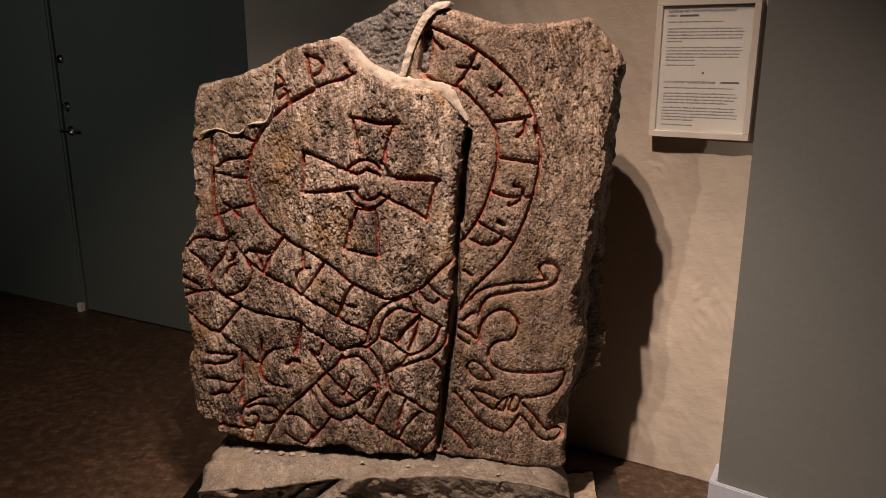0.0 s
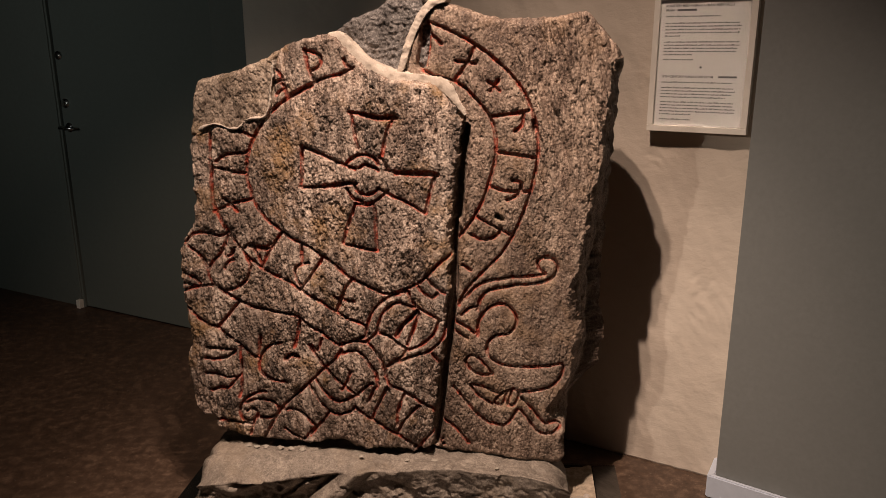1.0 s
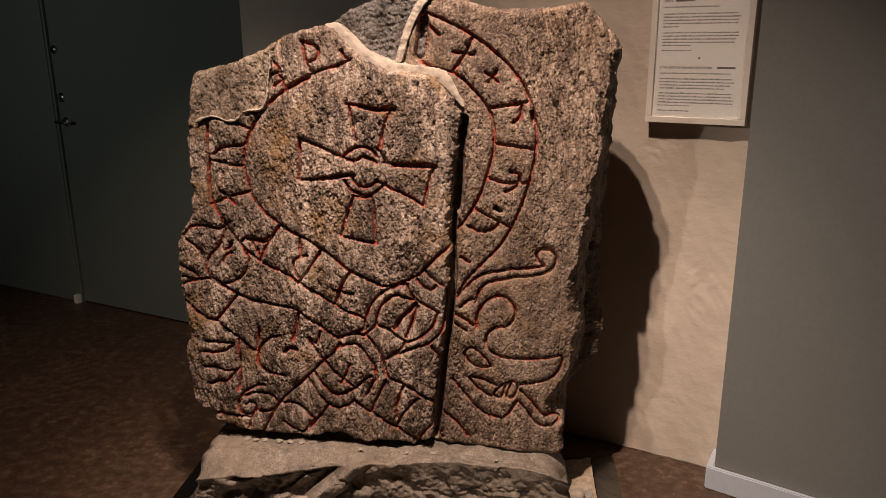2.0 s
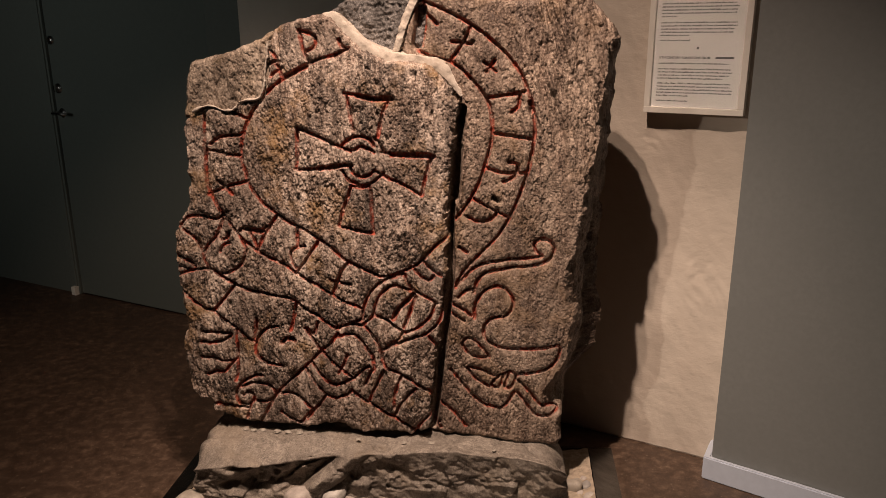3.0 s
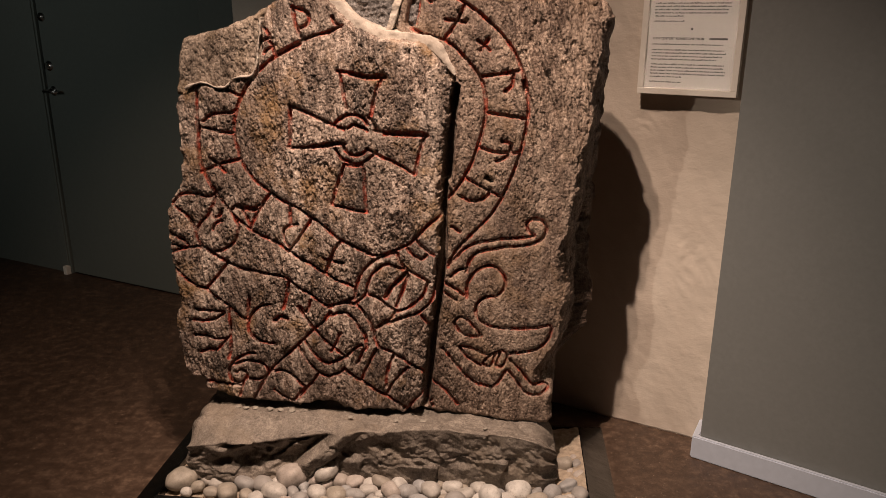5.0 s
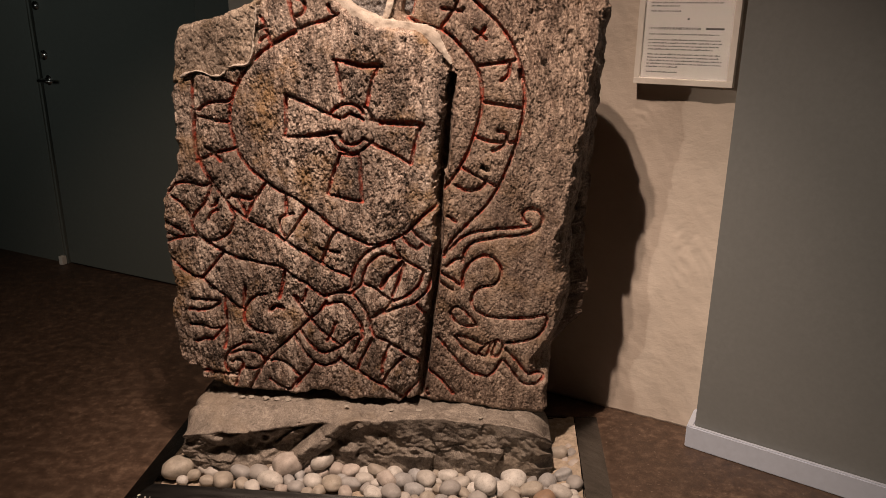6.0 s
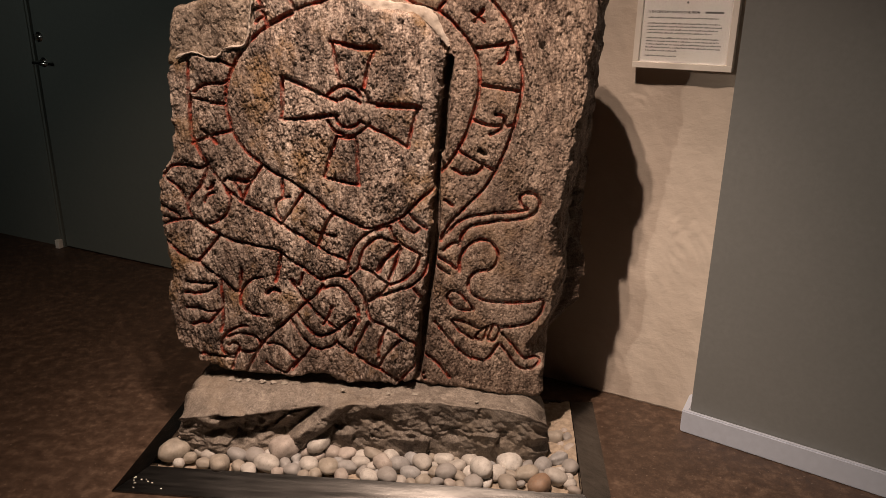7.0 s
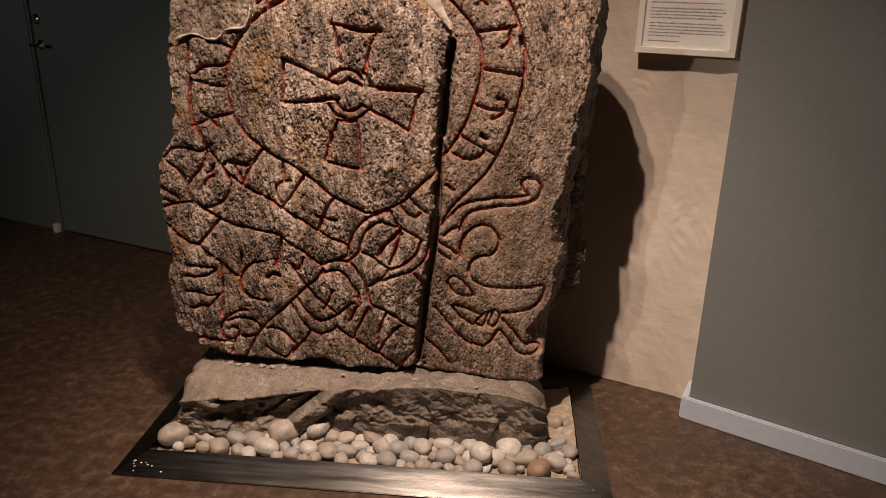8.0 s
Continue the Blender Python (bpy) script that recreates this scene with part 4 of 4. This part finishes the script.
    hollow = np.clip((crest - 0.045 - uu) / 0.012, 0, 1) * np.clip((uu - 0.13 - 0.25 * (0.20 - vv)) / 0.03, 0, 1) * np.clip((0.266 - vv) / 0.010, 0, 1) * np.clip((vv - 0.06) / 0.06, 0, 1)
    push = push - 0.038 * hollow * (0.75 + 0.5 * rough(uu, vv, 0.05, 14, 2))
    p[..., 1] -= push
    top = np.clip((v - 0.48) / 0.05, 0, 1)[:, None] * np.clip((0.92 - v) / 0.03, 0, 1)[:, None]
    p[..., 2] += (1 - face) * top * (0.006 * rough(uu, vv, 0.12, 15, 2) + 0.0016 * rough(uu, vv, 0.02, 16, 2) + 0.0030 * rough(uu, vv, 0.045, 17, 3, 0.6) - 0.008 * (1 - np.abs(rough(uu, vv * 2.5, 0.16, 18, 3, 0.5))) ** 9)
    endpull = np.exp(-np.minimum(u, 1 - u) * 1.14 / 0.012)[None, :]
    p[..., 0] += 0.012 * rough(vv * 3, uu, 0.1, 21, 2) * np.exp(-np.minimum(u, 1 - u) * 1.14 / 0.05)[None, :]
    p[..., 2] -= top * 0.014 * endpull
    p[..., 2] = np.maximum(p[..., 2], 0.004)
    verts = p.reshape(-1, 3)
    i = np.arange(n * m).reshape(m, n)
    faces = np.stack([i[:-1, :-1], i[:-1, 1:], i[1:, 1:], i[1:, :-1]], -1).reshape(-1, 4)
    caps = []
    for col, flip in ((0, 1), (n - 1, 0)):
        a, b = i[:m // 2 - 1, col], i[1:m // 2, col]
        c, d = i[::-1, col][:m // 2 - 1], i[::-1, col][1:m // 2]
        q = np.stack([a, b, d, c] if flip else [c, d, b, a], -1)
        caps.append(q)
    return grid_mesh("base_block", verts, np.concatenate([faces] + caps), BLOCK, None)


tagged(build_block(), "long rough-hewn grey granite block carrying the runestone", "stone block")


# ---- framed text panel on the white wall ----
def glass_material():
    m, tree, shader = material("picture_glass")
    shader.inputs["Base Color"].default_value = (0.97, 0.98, 0.97, 1)
    shader.inputs["Roughness"].default_value = 0.02
    shader.inputs["Transmission Weight"].default_value = 1.0
    shader.inputs["IOR"].default_value = 1.2
    return m


GLASS = glass_material()


def lettering(text, size, x, z, y, parent, bold=0.0):
    data = bpy.data.curves.new("text_line", "FONT")
    data.body, data.size, data.offset, data.extrude = text, size, bold, 0.0002
    ob = bpy.data.objects.new("text_line", data)
    scene.collection.objects.link(ob)
    bpy.context.view_layer.update()
    me = bpy.data.meshes.new_from_object(ob.evaluated_get(bpy.context.evaluated_depsgraph_get()))
    bpy.data.objects.remove(ob)
    me.transform(Matrix.Translation((x, y, z)) @ Matrix.Rotation(radians(90), 4, "X"))
    me.materials.clear()
    me.materials.append(INK)
    made = new("text_line", me)
    made.parent = parent
    return made


def bars(x, z, y, width, height, parent, rng):
    """A line of unreadable print: short plain bars."""
    bm = bmesh.new()
    at, left_over = 0.0, 0
    while at < width - 0.002:
        if left_over <= 0:
            left_over = rng.randint(2, 9)
            at += 0.0016
        long, tall = rng.uniform(0.0013, 0.0020), height * rng.choice((0.8, 0.8, 0.9, 1.2))
        bmesh.ops.create_cube(bm, size=1, matrix=Matrix.Translation((x + at + long / 2, y, z - height / 2 + tall / 2)) @ Matrix.Diagonal((long, 0.0004, tall, 1)))
        at += long + 0.0006
        left_over -= 1
    return part("text_line", bm, INK, parent)


def build_sign():
    at = off((1.0675, 2.7475), D_BACK, 0.152, 0.0)
    sign = empty("framed_sign", (at[0], at[1], 1.200), math.degrees(math.atan2(D_BACK.y, D_BACK.x)))
    w, h, b = 0.304, 0.419, 0.019
    for name, size, place in (("frame_rail", (w, 0.038, b), (0, 0.019, b / 2)), ("frame_rail", (w, 0.038, b), (0, 0.019, h - b / 2)),
                              ("frame_stile", (b, 0.0375, h - 2 * b), (-w / 2 + b / 2, 0.019, h / 2)), ("frame_stile", (b, 0.0375, h - 2 * b), (w / 2 - b / 2, 0.019, h / 2))):
        part(name, box(size, place, 0.0016), FRAME_PAINT, sign)
    part("backing", box((w - 0.02, 0.004, h - 0.02), (0, 0.036, h / 2)), SHADE, sign)
    part("hanger", box((0.05, 0.012, 0.02), (0, 0.0435, h - 0.05)), SHADE, sign)
    pw, ph = w - 2 * b - 0.001, h - 2 * b - 0.001
    sheet = part("paper", box((pw, 0.002, ph), (0, 0.0125, h / 2)), PAPER, sign, "white printed paper sheet")
    pane = part("glass", box((pw, 0.002, ph), (0, 0.0065, h / 2)), GLASS, sign, "clear glass pane")
    pane.visible_shadow = False
    y, left, top = 0.0113, -pw / 2 + 0.014, h / 2 + ph / 2
    rng = random.Random(3)
    lettering("RUNSTEN MED INSKRIFT FRÅN 1000-TALET", 0.0105, left, top - 0.020, y, sheet, 0.0003)
    lettering("FRÅN", 0.0105, left, top - 0.033, y, sheet, 0.0003)
    part("text_line", box((0.058, 0.0004, 0.0062), (left + 0.064, y, top - 0.0295)), INK, sheet)
    lettering("11TH CENTURY RUNESTONE FROM", 0.0098, left, top - 0.232, y, sheet, 0.0003)
    part("text_line", box((0.054, 0.0004, 0.0058), (left + 0.200, y, top - 0.2285)), INK, sheet)
    bars(left, top - 0.048, y, 0.165, 0.0040, sheet, rng)
    for start, count, last in ((0.068, 5, 0.05), (0.124, 5, 0.09), (0.263, 4, 0.20), (0.307, 5, 0.10)):
        for k in range(count):
            bars(left, top - start - 0.0095 * k, y, (last if k == count - 1 else rng.uniform(0.218, 0.232)), 0.0040, sheet, rng)
    bars(left, top - 0.177, y, 0.095, 0.0040, sheet, rng)
    bars(left, top - 0.246, y, 0.215, 0.0040, sheet, rng)
    bars(left, top - 0.361, y, 0.100, 0.0040, sheet, rng)
    part("dot", rod(0.0035, 0.0004, Matrix.Translation((0.0, y, top - 0.200)) @ Matrix.Rotation(radians(90), 4, "X"), 16), INK, sheet)
    return sign


tagged(build_sign(), "white framed exhibit text panel hung on the plaster wall", "sign")


# ---- pebbles ----
def pebble_material(name, colour):
    m, tree, shader = material(name)
    v = coords(tree)
    info = tree.nodes.new("ShaderNodeObjectInfo")
    n, f = noise_node(tree, v, 40, 7, 0.68), noise_node(tree, v, 170, 5, 0.65)
    c = ramp(tree, n, [(0.3, tuple(k * 0.66 for k in colour)), (0.7, tuple(min(1, k * 1.15) for k in colour))])
    c = mix(tree, ramp(tree, f, [(0.53, grey(0)), (0.66, grey(0.45))]), c, (0.2, 0.17, 0.14, 1))
    c = mix(tree, ramp(tree, info.outputs["Random"], [(0.0, grey(0)), (1.0, grey(0.6))]), c, (0.25, 0.215, 0.185, 1))
    tree.links.new(c, shader.inputs["Base Color"])
    shader.inputs["Roughness"].default_value = 0.6
    bump(tree, shader, f, 0.12, 0.001)
    return m


TONES = {"w": (pebble_material("white_pebble", (0.64, 0.61, 0.57)), "smooth off-white pebble"),
         "g": (pebble_material("grey_pebble", (0.37, 0.365, 0.365)), "smooth pale grey pebble"),
         "p": (pebble_material("pink_pebble", (0.47, 0.41, 0.37)), "smooth pinkish pebble"),
         "t": (pebble_material("tan_pebble", (0.38, 0.335, 0.28)), "smooth tan pebble"),
         "b": (pebble_material("brown_pebble", (0.28, 0.16, 0.09)), "smooth reddish brown pebble")}
STONES = random.Random(5)


def settle(stones):
    """Pushes overlapping pebbles apart inside the tray, letting them ride up on one another."""
    p = np.array([(x, y, 0.024 + w / 200 * 0.6) for _, x, y, w in stones])
    r = np.array([w / 200 * 0.80 for _, _, _, w in stones])
    for _ in range(160):
        d = p[:, None] - p[None]
        gap = np.linalg.norm(d * np.array([1, 1, 1.25]), axis=2) + 1e-6
        lap = np.clip(r[:, None] + r[None] - gap, 0, 1)
        np.fill_diagonal(lap, 0)
        p += (d / gap[..., None] * lap[..., None] * 0.35).sum(1)
        p[:, 2] -= 0.0008
        p[:, 0] = np.clip(p[:, 0], -0.358 + r * 0.9, 0.936 - r * 0.9)
        front = 2.104 + r * 0.85
        p[:, 1] = np.clip(p[:, 1], front, np.where(p[:, 0] > 0.83, 2.5, 2.235))
        p[:, 2] = np.maximum(p[:, 2], 0.022 + r * 0.62)
    return p


def pebble(x, y, z, wide, tone):
    """A rounded pebble, wide in cm, with its middle at height z."""
    bm = bmesh.new()
    bmesh.ops.create_icosphere(bm, subdivisions=4, radius=1)
    a, b, c = wide / 200, wide / 200 * STONES.uniform(0.70, 0.88), wide / 200 * STONES.uniform(0.60, 0.74)
    shift = Vector((STONES.uniform(0, 90), STONES.uniform(0, 90), 0))
    flat, blunt = STONES.uniform(0.08, 0.26), STONES.uniform(2.0, 2.6)
    for v in bm.verts:
        q = v.co.copy()
        q /= (abs(q.x) ** blunt + abs(q.y) ** blunt + abs(q.z) ** blunt) ** (1 / blunt)
        k = 1 + flat * noise.noise(v.co * 0.9 + shift) + 0.035 * noise.noise(v.co * 2.0 + shift)
        v.co = Vector((q.x * a, q.y * b, q.z * c)) * k * 0.96
    mat, label = TONES[tone]
    ob = part("pebble", bm, mat, None, "", True)
    ob.matrix_world = pose(x, y, z, STONES.uniform(-25, 25), STONES.uniform(-25, 25), STONES.uniform(-70, 70))
    return tagged(ob, label + " lying in the steel tray", "pebble", "pebbles in the tray")


BED = []
BED += [("t", -0.32, 2.18, 9.9), ("t", -0.21, 2.15, 4.8), ("t", -0.16, 2.17, 8.8), ("g", -0.10, 2.17, 7.2), ("w", -0.02, 2.17, 8.6),
        ("p", 0.01, 2.19, 9.6), ("p", 0.10, 2.22, 6.3), ("w", 0.12, 2.23, 8.8), ("p", 0.16, 2.25, 6.4), ("p", 0.21, 2.26, 6.4),
        ("t", 0.20, 2.19, 7.5), ("w", 0.26, 2.24, 4.7), ("w", 0.28, 2.18, 6.1), ("t", 0.32, 2.27, 6.9), ("p", 0.33, 2.20, 6.5),
        ("w", 0.38, 2.22, 6.6), ("g", 0.42, 2.27, 6.6), ("g", 0.40, 2.21, 7.2), ("t", 0.48, 2.31, 4.8), ("w", 0.46, 2.19, 7.7)]
BED += [("g", 0.40, 2.16, 6.6), ("w", 0.34, 2.16, 6.1), ("w", 0.53, 2.25, 6.6), ("w", 0.55, 2.20, 6.7), ("w", 0.60, 2.25, 7.2),
        ("g", 0.60, 2.17, 6.1), ("g", 0.66, 2.25, 3.7), ("w", 0.72, 2.26, 9.0), ("g", 0.78, 2.30, 5.1), ("w", 0.69, 2.18, 6.9),
        ("w", 0.64, 2.16, 4.5), ("t", 0.75, 2.18, 4.3), ("b", 0.81, 2.17, 8.5), ("g", 0.88, 2.28, 6.3), ("g", 0.91, 2.24, 6.2),
        ("g", 0.83, 2.24, 6.9), ("t", 0.73, 2.17, 7.4), ("w", 0.63, 2.17, 8.9), ("g", 0.51, 2.17, 6.9), ("g", 0.38, 2.17, 7.4)]
BED += [("w", 0.13, 2.17, 7.8), ("g", 0.08, 2.16, 6.1), ("g", 0.25, 2.16, 6.1), ("w", 0.86, 2.17, 7.6), ("p", 0.92, 2.15, 4.5),
        ("t", 0.77, 2.17, 7.4), ("t", 0.56, 2.16, 5.4), ("g", -0.03, 2.17, 7.0), ("w", -0.25, 2.19, 5.0), ("t", 0.89, 2.38, 6.6)]
BED += [(STONES.choice("wwggpt"), STONES.uniform(-0.30, 0.92), STONES.uniform(2.13, 2.22), STONES.uniform(3.2, 5.4)) for _ in range(44)]
BED += [(STONES.choice("wgptt"), STONES.uniform(0.87, 0.92), STONES.uniform(2.25, 2.48), STONES.uniform(3.0, 5.0)) for _ in range(6)]
for (tone, _, _, wide), (x, y, z) in zip(BED, settle(BED)):
    pebble(x, y, z, wide, tone)


# ---- packing chips between block and stone ----
CHIP = pebble_material("pale_chip", (0.36, 0.33, 0.28))


def packing_chip(x, y, z, wide):
    bm = bmesh.new()
    bmesh.ops.create_icosphere(bm, subdivisions=3, radius=1)
    shift = Vector((STONES.uniform(0, 90), STONES.uniform(0, 90), 0))
    for v in bm.verts:
        k = 1 + 0.45 * noise.noise(v.co * 1.6 + shift)
        v.co = Vector((v.co.x * wide / 200, v.co.y * wide / 260, v.co.z * wide / 420)) * k
    ob = part("packing_chip", bm, CHIP)
    ob.matrix_world = pose(x, y, z, 0, STONES.uniform(-10, 10), STONES.uniform(-30, 30))
    return tagged(ob, "small pale stone chip wedged under the runestone", "stone chip", "packing chips")


for x, y, z, wide in ((-0.182, 2.352, 0.214, 2.1), (-0.152, 2.350, 0.214, 1.8), (-0.122, 2.352, 0.214, 2.2), (-0.075, 2.348, 0.213, 2.4), (-0.035, 2.345, 0.213, 2.0),
                      (0.002, 2.342, 0.213, 2.1), (0.195, 2.325, 0.213, 1.5), (0.340, 2.325, 0.209, 1.7), (0.425, 2.330, 0.207, 2.5), (0.456, 2.328, 0.207, 1.7), (0.619, 2.325, 0.203, 1.3)):
    packing_chip(x, y - 0.024, float(np.interp((x + 0.305) / 1.14, [0, 0.3, 0.6, 0.9, 1], [0.218, 0.226, 0.218, 0.202, 0.186])) + 0.004, wide)
